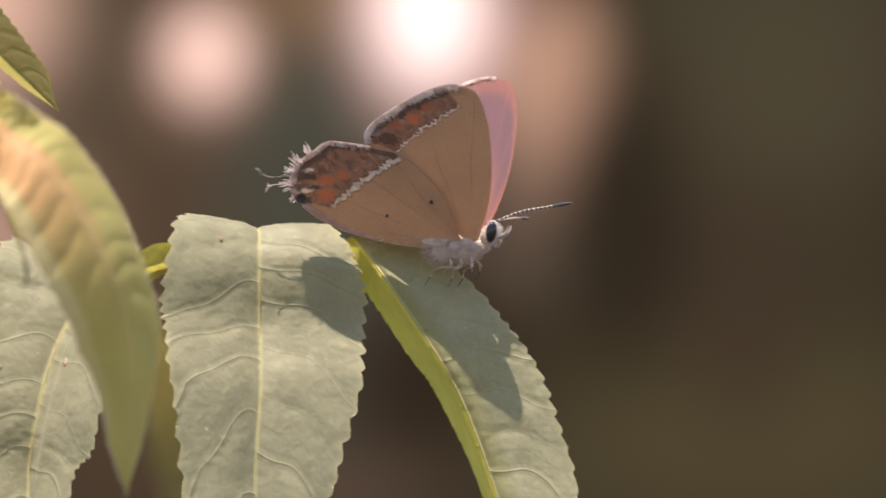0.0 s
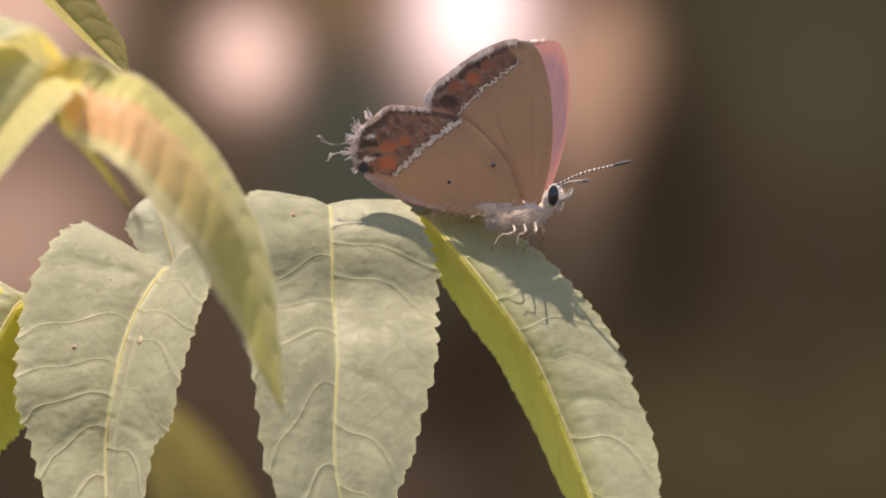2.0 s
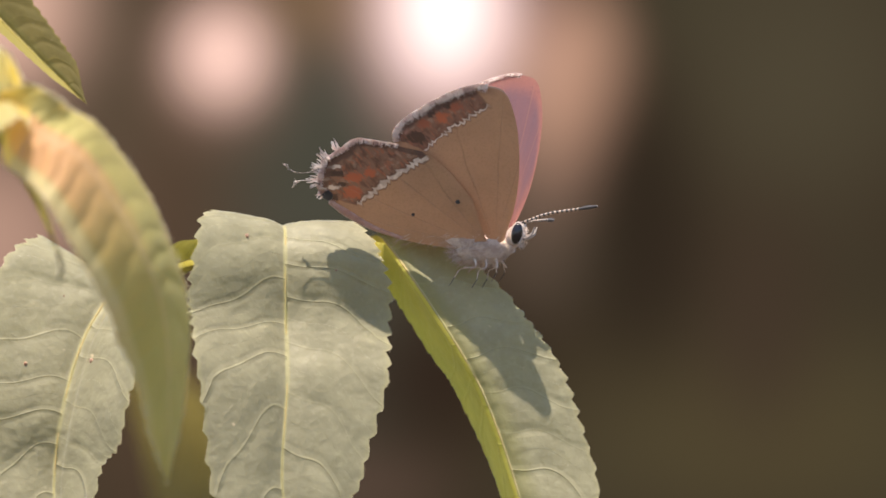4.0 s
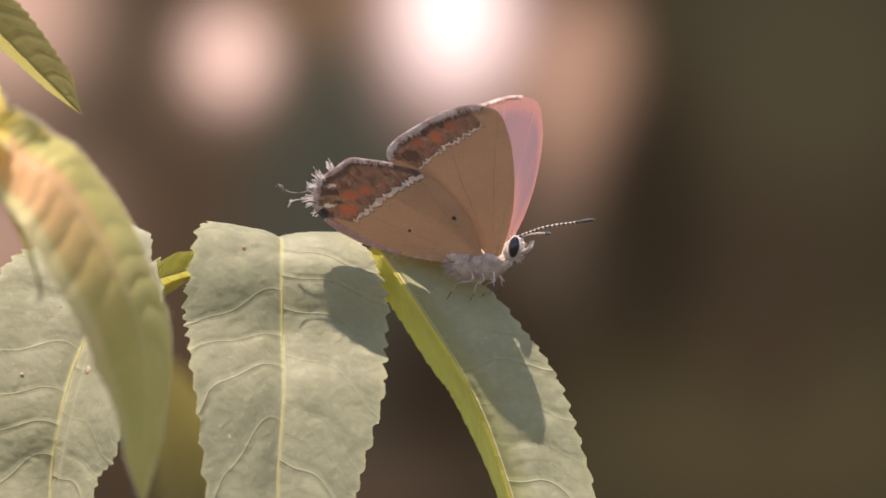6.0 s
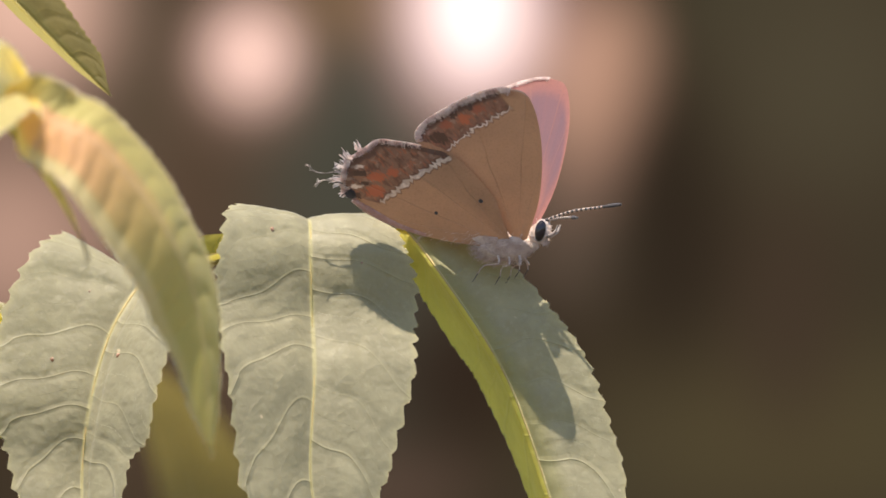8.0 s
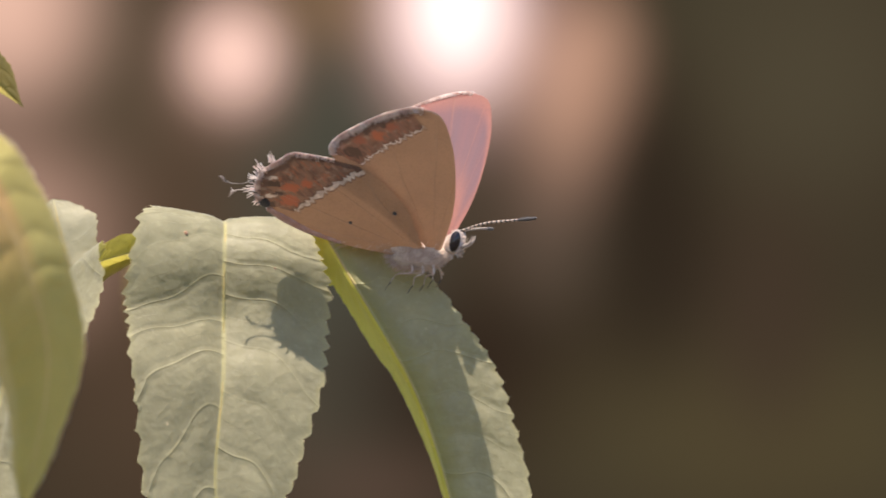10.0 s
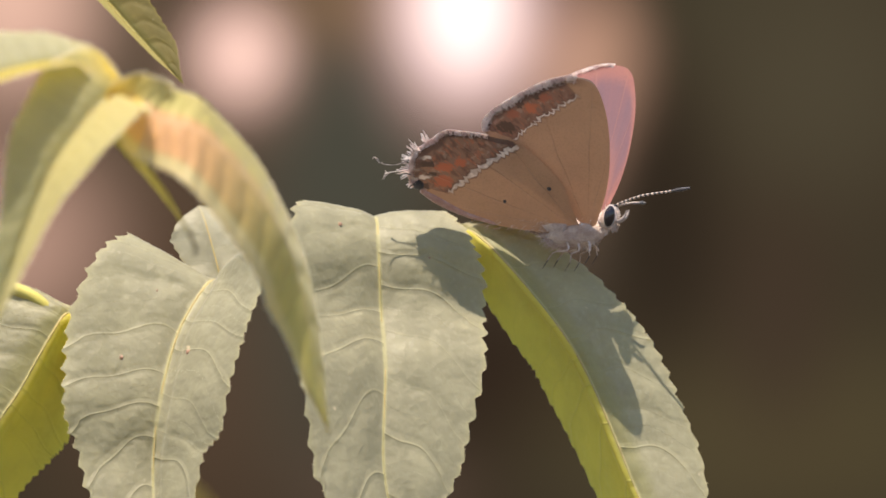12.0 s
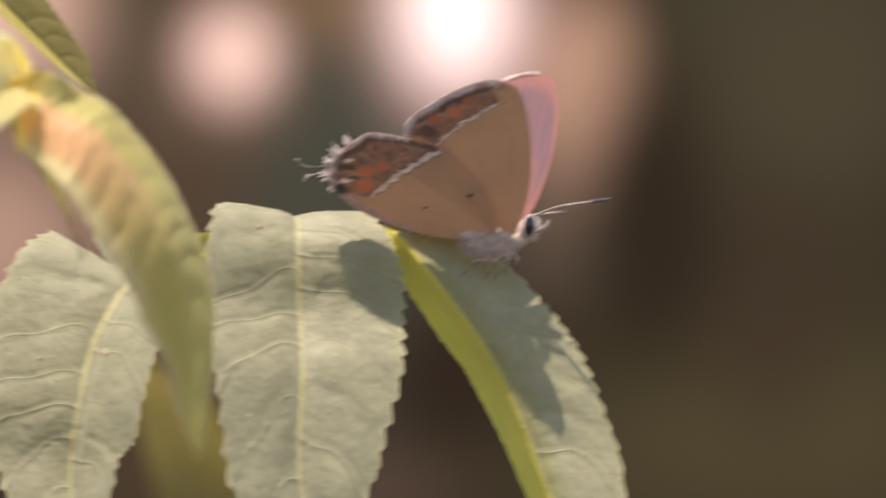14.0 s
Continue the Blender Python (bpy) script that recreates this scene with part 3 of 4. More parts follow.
def young_shoot():
    """The shoot with downy young leaves; its space has its zero at the base of the long arching leaf."""
    t = thing("young_shoot", "young shoot with downy arching yellow-green leaves", "plant")
    stem = [(-0.1829, 2.58, 1.694), (-1.713, 6.103, 2.724), (-3.783, 10.8, 2.743), (-6.94, 16.7, 1.848), (-12.22, 23.95, -1.03), (-15.2, 52.2, -18.6), (-14.2, 64.5, -84.6)]
    part("stem", tube(stem, [(0, 0.5), (0.3, 0.7), (0.6, 1.1), (1, 1.5)], 12, 90), STEM, t)
    leaf("leaf", t, LEAF_YOUNG, [(-1.993, 1.271, 1.993), (-0.4813, 0.385, 1.444), (1.155, -0.9626, 0.4813), (4.745, -2.021, -0.7123), (10.26, -1.405, -6.18), (13.89, 0.2888, -12.42), (16.36, -0.7701, -22.62)],
         [(0, 0.539), (0.15, 2.12), (0.35, 3.3), (0.6, 4.71), (0.8, 4.24), (0.93, 1.83), (1, 0.0481)], ((-0.6, 0.08, 0.8), (0.81, 0.06, 0.365)), (22, -52), "long arching downy leaf, orange-tinted along the midrib", veins=18, teeth=30, tooth=0.15, slant=0.8, seed=11, puff=0.2, wave=0.5, down=0.34, ridge=0.0)
    leaf("leaf", t, LEAF_PALE, [(-0.3465, 2.089, 1.887), (-1.511, 1.569, 2.05), (-3.696, 1.049, -0.1059), (-5.91, 0.7316, -3.225), (-7.98, 0.3369, -8.384), (-10.23, 0.1059, -15.95)],
         [(0, 0.539), (0.12, 3.44), (0.3, 4.52), (0.55, 3.8), (0.8, 1.81), (1, 0.0481)], ((0.7, -0.27, -0.59), (0.96, -0.27, -0.12)), (-15, 58), "hanging downy yellow-green leaf", veins=16, teeth=26, tooth=0.12, slant=0.8, seed=12, puff=0.1, wave=0.5, down=0.32)
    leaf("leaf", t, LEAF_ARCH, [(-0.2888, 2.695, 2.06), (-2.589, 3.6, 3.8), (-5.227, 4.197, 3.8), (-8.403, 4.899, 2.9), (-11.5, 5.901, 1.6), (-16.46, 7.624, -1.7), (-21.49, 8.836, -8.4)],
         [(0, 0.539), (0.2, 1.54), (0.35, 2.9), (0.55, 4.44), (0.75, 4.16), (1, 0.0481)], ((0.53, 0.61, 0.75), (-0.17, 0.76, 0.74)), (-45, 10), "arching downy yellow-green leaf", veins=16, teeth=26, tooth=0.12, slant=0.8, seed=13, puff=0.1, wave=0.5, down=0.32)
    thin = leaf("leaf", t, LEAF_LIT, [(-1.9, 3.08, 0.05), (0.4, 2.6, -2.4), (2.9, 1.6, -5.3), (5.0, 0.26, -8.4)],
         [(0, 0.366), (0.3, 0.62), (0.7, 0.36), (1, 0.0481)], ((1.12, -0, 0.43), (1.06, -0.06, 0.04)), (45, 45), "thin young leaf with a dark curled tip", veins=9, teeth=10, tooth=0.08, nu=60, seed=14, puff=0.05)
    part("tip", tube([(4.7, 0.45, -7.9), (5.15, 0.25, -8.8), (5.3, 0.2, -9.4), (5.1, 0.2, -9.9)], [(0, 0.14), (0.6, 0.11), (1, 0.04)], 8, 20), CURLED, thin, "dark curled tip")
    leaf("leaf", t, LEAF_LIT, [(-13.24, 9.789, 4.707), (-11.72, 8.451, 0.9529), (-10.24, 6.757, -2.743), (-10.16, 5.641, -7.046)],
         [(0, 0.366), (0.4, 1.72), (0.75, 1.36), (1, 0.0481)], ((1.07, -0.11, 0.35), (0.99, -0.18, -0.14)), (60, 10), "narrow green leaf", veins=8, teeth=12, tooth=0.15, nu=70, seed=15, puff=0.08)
    part("petiole", tube([(-12.22, 23.95, -1.03), (-13.62, 15.6, 3.648), (-13.24, 9.789, 4.707)], [(0, 0.35), (1, 0.25)]), STEM, t)
    return t


def specks(leaf_ob, spots):
    """Small brown galls that sit on a leaf; spots: along and across the blade, radius in millimetres."""
    mesh = leaf_ob.data
    places = {}
    layer = mesh.uv_layers[0].data
    for loop in mesh.loops:
        places[loop.vertex_index] = layer[loop.index].uv
    for u, v, r in spots:
        best = min(places, key=lambda i: (places[i].x - u) ** 2 + (places[i].y - v) ** 2)
        p = mesh.vertices[best].co / MM
        part("speck", ball(p, (r, r * 0.7, r), segs=10, rough=0.3), SPECK, leaf_ob, "tiny brown gall")


def shrub_stem():
    """The woody stem that twig and shoot branch from; it stands in the ground beyond the edge of the view."""
    t = thing("shrub_stem", "upright brown woody shrub stem rooted in leaf litter", "plant")
    path = [(-96, 52, -40), (-92, 48, 250), (-80, 36, 600), (-74, 33, 900), (-72, 31, 1012), (-71, 36, 1080)]
    part("stalk", tube(path, [(0, 7.5), (0.3, 6), (0.8, 4.2), (1, 3.2)], 16, 60), BARK, t)
    part("stump", ball((-71, 36, 1080), (3.3, 3.3, 1.6), rough=0.3), BARK, t)
    return t


shrub_stem()
twig, perch_leaf, upper_leaf = leafy_twig()
shoot = young_shoot()


# ---- butterfly ----
FORE_RIM = [(1.2, 0.7), (2.4, 4.2), (2.95, 8.0), (2.85, 11.3), (2.2, 13.5), (0.5, 14.15), (-1.9, 13.5), (-4.3, 12.15), (-6.3, 10.75), (-7.15, 9.5), (-6.5, 8.1), (-4.0, 6.0)]
HIND_RIM = [(-1.0, 4.2), (-2.7, 6.6), (-4.6, 8.15), (-6.8, 8.75), (-8.6, 9.0), (-9.9, 9.05), (-11.1, 8.2), (-12.5, 7.0), (-13.0, 5.7), (-13.1, 4.3), (-12.3, 3.45), (-10.7, 2.2), (-8.4, 0.9), (-6.0, 0.25), (-3.0, -0.1)]


def splayed(p, hand, splay):
    """A point of a hindwing, bent outwards towards the tailed end."""
    k = splay * (min(p.x, 0.0) / 13.0) ** 2 * min(1.3, max(0.0, p.z / 4.5))
    return Vector((p.x, p.y + hand * k, p.z + 0.5 * k))


def wing(name, parent, rim, base, hand, lift, material, scallop, label, splay=0.0):
    """A wing in its upright plane, fanned out from its base; hand is +1 for the left wing and -1 for the right."""
    bm = bmesh.new()
    uv = bm.loops.layers.uv.new("UVMap")
    nu, nv, grid, where = 110, 26, [], {}
    for i in range(nu + 1):
        u = i / nu
        e = curve_at([(x, 0, z) for x, z in rim], u)
        row = []
        for j in range(nv + 1):
            v = j / nv
            out = v * (1 + scallop * math.cos(u * 8 * 2 * math.pi) * v ** 10)
            p = Vector((base[0], 0, base[1])).lerp(e, out)
            pleat = 0.008 * math.cos(u * 8 * 2 * math.pi) * v + 0.5 * math.sin(v * 2.4) * 0.35
            p.y = hand * (lift + pleat)
            p = splayed(p, hand, splay)
            vert = bm.verts.new(p * MM)
            where[vert] = (u, v)
            row.append(vert)
        grid.append(row)
    for p, q in zip(grid, grid[1:]):
        for j in range(nv):
            f = bm.faces.new((p[j], p[j + 1], q[j + 1], q[j]))
            for l in f.loops:
                l[uv].uv = where[l.vert]
    return part(name, bm, material, parent, label)


def fringe(parent, rim, hand, lift, u0, u1, count, length, seed, splay=0.0):
    """The fringe of fine pale scales along a wing's margin, ragged and turned every way."""
    rnd = random.Random(seed)
    bm = bmesh.new()
    flat = [(x, 0, z) for x, z in rim]
    for i in range(count):
        u = u0 + (u1 - u0) * i / count
        e = curve_at(flat, u)
        run = (curve_at(flat, min(1.0, u + 0.01)) - curve_at(flat, u - 0.01)).normalized()
        d = Vector((run.z, 0, -run.x)) * -1.0
        full = length * (0.55 + 0.45 * abs(math.sin(u * 26.0)) + 0.8 * rnd.random() ** 4)
        tip = e + d * full + run * rnd.uniform(-0.16, 0.16) + Vector((0, rnd.uniform(-0.12, 0.12), 0))
        s = run * 0.03 + Vector((0, rnd.uniform(-0.03, 0.03), 0))
        y = Vector((0, hand * (lift + 0.12 + rnd.uniform(-0.05, 0.05)), 0))
        e = e - d * 0.08
        bent = splayed(e, hand, splay) - e + y
        bm.faces.new([bm.verts.new((p + bent) * MM) for p in (e - s, e + s, tip + s * 0.5, tip - s * 0.5)])
    return part("fringe", bm, FRINGE, parent, "pale brownish scale fringe")


def tufts(parent, hand, lift, seed, splay):
    """Long pale scales that stand out round the tailed corner of the hindwing."""
    rnd = random.Random(seed)
    bm = bmesh.new()
    for x, z, ax, az, n in ((-12.3, 7.1, -0.7, 0.75, 16), (-12.8, 6.3, -1, 0.25, 14), (-13.0, 5.3, -1, -0.1, 16), (-12.9, 4.4, -0.8, -0.5, 14), (-11.4, 8.0, -0.5, 0.9, 10)):
        for i in range(n):
            p = splayed(Vector((x + rnd.uniform(-0.35, 0.35), hand * (lift + 0.15 + rnd.uniform(-0.15, 0.15)), z + rnd.uniform(-0.35, 0.35))), hand, splay)
            d = Vector((ax + rnd.gauss(0, 0.3), rnd.gauss(0, 0.35), az + rnd.gauss(0, 0.3))).normalized() * rnd.uniform(0.4, 0.95)
            s = d.cross(Vector((0, 1, 0))).normalized() * 0.06
            bm.faces.new([bm.verts.new(q * MM) for q in (p - s, p + s, p + d + s * 0.4, p + d - s * 0.4)])
    return part("tuft", bm, FRINGE, parent, "tufts of long white scales")


def butterfly():
    """A small hairstreak at rest, wings half raised. Its space: x to the head, y to its left, z up, zero at the wing bases."""
    b = thing("butterfly", "small brown hairstreak with orange band and tailed wings on a leaf", "butterfly")
    wings = []
    for hand in (-1, 1):
        near = hand < 0
        fw = wing("forewing", b, FORE_RIM, (0.4, 0.2), hand, 0.3, WING_FORE if near else WING_TOP, 0.004, "tan forewing with an orange band" if near else "pinkish purple upper side of the forewing")
        fringe(fw, FORE_RIM, hand, 0.3, 0.44, 0.86, 1500, 0.42 if near else 0.2, 3)
        hw = wing("hindwing", b, HIND_RIM, (0.0, 0.0), hand, 0.55 if near else 0.1, WING_HIND if near else WING_TOP, 0.012, "tan hindwing with orange band, white line and tails" if near else "pinkish upper side of the hindwing", splay=1.15 if near else 0.0)
        lift, splay = (0.55, 1.15) if near else (0.1, 0.0)
        fringe(hw, HIND_RIM, hand, lift, 0.21, 0.72, 1100, 0.3, 4, splay)
        tufts(hw, hand, lift, 21, splay)
        y = hand * (lift + 0.15)
        for way in (((-12.9, y, 6.4), (-13.9, y * 1.2, 6.0), (-14.9, y * 1.5, 6.2), (-15.3, y * 1.7, 6.9)), ((-13.0, y, 5.0), (-13.9, y * 1.1, 5.3), (-14.7, y * 1.2, 5.2), (-15.1, y * 1.4, 4.7))):
            way = [splayed(Vector(p), hand, splay) for p in way]
            tail = part("tail", tube(way, [(0, 0.07), (0.4, 0.03), (0.8, 0.055), (1, 0.03)], 6, 16), TAIL, hw, "thin white-tipped tail")
            rnd = random.Random(int(way[1].z * 10))
            bm = bmesh.new()
            for i in range(18):
                p = curve_at(way, rnd.uniform(0.6, 1.0))
                q = p + Vector((rnd.gauss(-0.2, 0.3), rnd.gauss(0, 0.2), rnd.gauss(0, 0.3))) * 0.5
                side = Vector((0.03, 0, 0.03))
                bm.faces.new([bm.verts.new(r * MM) for r in (p - side, p + side, q)])
            part("tip_hairs", bm, FRINGE, tail, "fine white hairs at the tail tip")
        part("lobe", ball(splayed(Vector((-12.6, y * 1.1, 4.1)), hand, splay), (0.5, 0.12, 0.45), (0, 30, 0), segs=12), BLACK, hw, "black lobe at the wing corner")
        part("fold", tube([splayed(Vector((x, y, z)), hand, splay) for x, z in ((-12.5, 3.5), (-11.2, 2.55), (-9.4, 1.45), (-7.0, 0.6))], [(0, 0.2), (0.3, 0.34), (1, 0.15)], 8, 16), FOLD, hw, "pinkish hairy inner edge of the wing")
        if near:
            for x, z, r in ((-2.2, 4.1, 0.19), (-5.9, 2.8, 0.15)):
                part("spot", ball(splayed(Vector((x, -0.86, z)), hand, splay), (r, 0.05, r), segs=10), BLACK, hw, "small black spot")
        wings += [(fw, hand, 0.0), (hw, hand, 0.0 if near else 24.0)]
    part("thorax", ball((-0.6, 0, -0.35), (2.5, 1.0, 1.05), (0, -6, 0), rough=0.15), FUR, b, "furry grey-white thorax")
    rnd = random.Random(8)
    bm = bmesh.new()
    for i in range(900):
        d = Vector((rnd.gauss(0, 1), rnd.gauss(0, 1), rnd.gauss(-0.4, 0.8))).normalized()
        p = Vector((-0.6 + d.x * 2.5, d.y * 1.0, -0.35 + d.z * 1.05 + d.x * 0.26))
        s = d.orthogonal().normalized() * 0.028
        tip = p + (d * 0.5 + Vector((-0.75, 0, -0.3))).normalized() * rnd.uniform(0.4, 1.15)
        bm.faces.new([bm.verts.new(q * MM) for q in (p - s, p + s, tip)])
    for i in range(200):
        d = Vector((rnd.gauss(0.3, 0.6), rnd.gauss(0, 1), rnd.gauss(0.0, 1))).normalized()
        p = Vector((2.0 + d.x * 0.8, d.y * 0.85, 0.85 + d.z * 0.9))
        s = d.orthogonal().normalized() * 0.03
        tip = p + (d + Vector((0.2, 0, -0.3))).normalized() * rnd.uniform(0.2, 0.5)
        bm.faces.new([bm.verts.new(q * MM) for q in (p - s, p + s, tip)])
    for i in range(150):
        hand = rnd.choice((-1, 1))
        p = Vector((rnd.uniform(-7.5, 1.2), hand * rnd.uniform(0.9, 1.15), rnd.uniform(-0.3, 0.9)))
        tip = p + Vector((rnd.uniform(-1.2, 0.0), hand * 0.1, rnd.uniform(-0.7, -0.05))) * rnd.uniform(0.5, 1.2)
        s = Vector((0.018, 0, -0.018))
        bm.faces.new([bm.verts.new(q * MM) for q in (p - s, p + s, tip)])
    part("hair", bm, FUR, b, "pale body hairs")
    part("abdomen", tube([(-1.2, 0, 0.1), (-4, 0, 0.7), (-7.5, 0, 1.7), (-9.4, 0, 2.5)], [(0, 0.95), (0.4, 0.95), (0.8, 0.65), (1, 0.15)], 16, 30), FUR, b, "slim pale abdomen")
    head = part("head", ball((1.9, 0, 0.8), (0.72, 0.84, 0.82), rough=0.1), FUR, b, "pale furry head")
    for hand in (-1, 1):
        part("eye_rim", ball((2.2, hand * 0.62, 1.05), (0.52, 0.34, 0.95), (0, 8, 0)), WHITE, head, "white rim of the eye")
        part("eye", ball((2.25, hand * 0.84, 1.05), (0.43, 0.4, 0.84), (0, 8, 0)), EYE_BLACK, head, "glossy black eye")
        part("palp", tube([(2.7, hand * 0.3, 0.6), (3.3, hand * 0.35, 1.0), (3.55, hand * 0.4, 1.6)], [(0, 0.15), (0.6, 0.11), (1, 0.04)], 8, 10), TAIL, head, "short dark palp")
        path = [(2.5, -0.3, 1.9), (4.6, -0.8, 2.7), (6.9, -1.2, 3.15), (8.8, -1.5, 3.5)] if hand < 0 else [(2.5, 0.4, 1.9), (3.1, 1.4, 2.1), (3.6, 2.8, 2.2), (3.9, 4.3, 2.2)]
        antenna = part("antenna", tube(path, [(0, 0.085), (0.72, 0.085), (0.86, 0.17), (1, 0.1)], 8, 40), BLACK, head, "banded antenna with a thick dark club")
        for i in range(13):
            u = 0.04 + i * 0.055
            c0, c1 = curve_at(path, u), curve_at(path, u + 0.024)
            part("band", tube([c0, c0.lerp(c1, 0.5), c1], [(0, 0.1), (1, 0.1)], 8, 2), FUR, antenna)
    for hand in (-1, 1):
        for x, foot in ((0.6, (0.9, 1.3, -2.1)), (-0.3, (-0.6, 1.6, -2.7)), (-1.2, (-2.4, 1.7, -2.6))):
            y = hand * foot[1]
            leg = part("leg", tube([(x, hand * 0.5, -1.0), (x + 0.35, hand * 1.4, -1.7), (foot[0] * 0.6 + x * 0.4, y, foot[2] * 0.75), (foot[0], y, foot[2])], [(0, 0.1), (0.5, 0.045), (1, 0.03)], 8, 20), FUR, b, "thin white leg")
            part("foot", tube([(foot[0], y, foot[2]), (foot[0] - 0.2, y, foot[2] - 0.35), (foot[0] - 0.4, y, foot[2] - 0.7)], [(0, 0.04), (1, 0.025)], 6, 6), BLACK, leg, "dark banded foot")
    return b, wings


fly, fly_wings = butterfly()


# ---- movement ----
# seconds, millimetres to the right of and above the middle of the view
TWIG_SWAY_a = [(0, -14.46, 1.83), (0.1, -14.69, 2.01), (0.2, -13.57, 2.14), (0.3, -12.1, 2.59), (0.4, -10.8, 2.59), (0.5, -8.66, 2.5), (0.6, -6.87, 2.37), (0.7, -5.18, 2.14), (0.8, -3.53, 1.83), (0.9, -3.3, 1.83), (1, -4.2, 2.5), (1.1, -5, 2.81), (1.2, -7.54, 1.16), (1.3, -11.12, 1.47), (1.4, -13.57, 1.92), (1.5, -14.15, 2.5), (1.6, -14.2, 4.2), (1.7, -12.45, 4.15), (1.8, -10, 3.75), (1.9, -9.2, 3.84), (2, -9.02, 3.71), (2.1, -10.4, 2.72), (2.2, -13.3, 2.95), (2.3, -14.28, 3.75), (2.4, -15, 2.9), (2.5, -15.13, 2.72), (2.6, -14.64, 2.81), (2.7, -14.15, 2.28), (3.1, -13.03, 2.37), (3.5, -11.78, 2.54), (3.9, -12.54, 2.01), (4.3, -11.7, 2.23)]
TWIG_SWAY_b = [(4.6, -13.21, 1.92), (4.8, -14.02, 1.83), (5, -14.37, 2.1), (5.2, -14.37, 2.01), (5.4, -13.62, 2.37), (5.5, -13.17, 2.46), (5.7, -12.14, 1.92), (5.9, -12.54, 1.21), (6, -12.9, 1.07), (6.2, -13.21, 0.8), (6.4, -13.62, 1.16), (6.5, -13.48, 1.25), (6.7, -11.96, 2.28), (6.9, -9.78, 2.28), (7, -9.46, 2.01), (7.2, -10.8, 2.63), (7.6, -12.41, 1.92), (8, -11.16, 2.37), (8.4, -12.05, 2.01), (8.8, -10.67, 3.08), (9.1, -11.34, 4.69), (9.3, -10.89, 5.31), (9.4, -10, 4.64), (9.5, -10.45, 3.97), (9.6, -12.23, 2.19), (9.7, -14.2, 0.67), (9.8, -16.07, 0.49), (9.9, -17.72, 1.38), (10, -17.59, 2.41), (10.1, -16.61, 2.1), (10.2, -14.91, 2.19), (10.3, -13.84, 2.5)]
TWIG_SWAY_c = [(10.4, -12.86, 2.77), (10.5, -12.19, 2.95), (10.6, -11.78, 2.81), (10.7, -11.47, 2.37), (10.8, -11.7, 1.38), (10.9, -12.14, 1.03), (11, -11.2, 0.8), (11.1, -10.18, 1.16), (11.2, -8.66, 2.37), (11.3, -7.95, 2.81), (11.4, -8.93, 2.19), (11.5, -10.89, 2.5), (11.6, -12.32, 3.17), (11.7, -11.25, 2.63), (11.8, -7.77, 2.72), (11.9, -5.89, 2.77), (12, -5.31, 2.63), (12.1, -5.89, 2.32), (12.2, -7.54, 2.72), (12.3, -9.78, 2.95), (12.4, -10.09, 3.21), (12.5, -9.2, 3.44), (12.6, -7.14, 3.97), (12.7, -5.27, 3.75), (12.8, -3.75, 3.57), (12.9, -3.35, 3.17), (13, -4.06, 2.77), (13.1, -4.64, 3.04), (13.2, -6.12, 3.35), (13.3, -6.96, 3.75), (13.5, -6.16, 4.46), (13.6, -5.71, 4.29)]
TWIG_SWAY_d = [(13.8, -7.23, 3.17), (14, -11.56, 2.63)]
TWIG_SWAY = TWIG_SWAY_a + TWIG_SWAY_b + TWIG_SWAY_c + TWIG_SWAY_d
SHOOT_SWAY_a = [(0, -36.11, 10.98), (0.1, -36.74, 10.71), (0.2, -35.59, 10.53), (0.3, -33.97, 10.69), (0.4, -32.59, 10.39), (0.5, -30.09, 10.09), (0.6, -26.86, 10.85), (0.7, -23.76, 11.52), (0.8, -20.71, 12.1), (0.9, -20.31, 11.15), (1, -21.38, 10.76), (1.1, -22.49, 11.21), (1.2, -25.9, 9.52), (1.3, -30.67, 9.69), (1.4, -33.96, 10.11), (1.5, -34.77, 10.85), (1.6, -35.03, 12.4), (1.7, -32.92, 12.39), (1.8, -29.88, 12.1), (1.9, -29.01, 12.13), (2, -28.97, 11.87), (2.1, -30.57, 11.03), (2.2, -34.17, 11.23), (2.3, -35.23, 12.21), (2.4, -35.94, 11.57), (2.5, -35.89, 11.65), (2.6, -35.3, 11.78), (2.7, -34.71, 11.28), (3.1, -33.47, 11.42), (3.5, -32.05, 11.67), (3.9, -33.28, 11), (4.3, -32.4, 11.26)]
SHOOT_SWAY_b = [(4.6, -34.57, 10.75), (4.8, -35.75, 10.55), (5, -36.34, 10.76), (5.2, -36.17, 10.39), (5.4, -35, 10.54), (5.5, -34.33, 10.54), (5.7, -33.29, 9.93), (5.9, -34.14, 9), (6, -34.77, 8.75), (6.2, -34.79, 8.94), (6.4, -34.93, 9.74), (6.5, -34.55, 10.09), (6.7, -32.62, 10.54), (6.9, -29.8, 10.02), (7, -29.42, 9.42), (7.2, -31.19, 9.92), (7.6, -33.32, 9.07), (8, -31.67, 9.66), (8.4, -32.86, 9.24), (8.8, -31.04, 10.47), (9.1, -31.93, 12.03), (9.3, -31.34, 12.71), (9.4, -30.17, 12.14), (9.5, -30.76, 11.43), (9.6, -32.95, 9.52), (9.7, -35.38, 7.86), (9.8, -37.69, 7.54), (9.9, -39.71, 8.33), (10, -39.37, 9.42), (10.1, -38.23, 9.21), (10.2, -36.14, 9.48), (10.3, -34.87, 9.91)]
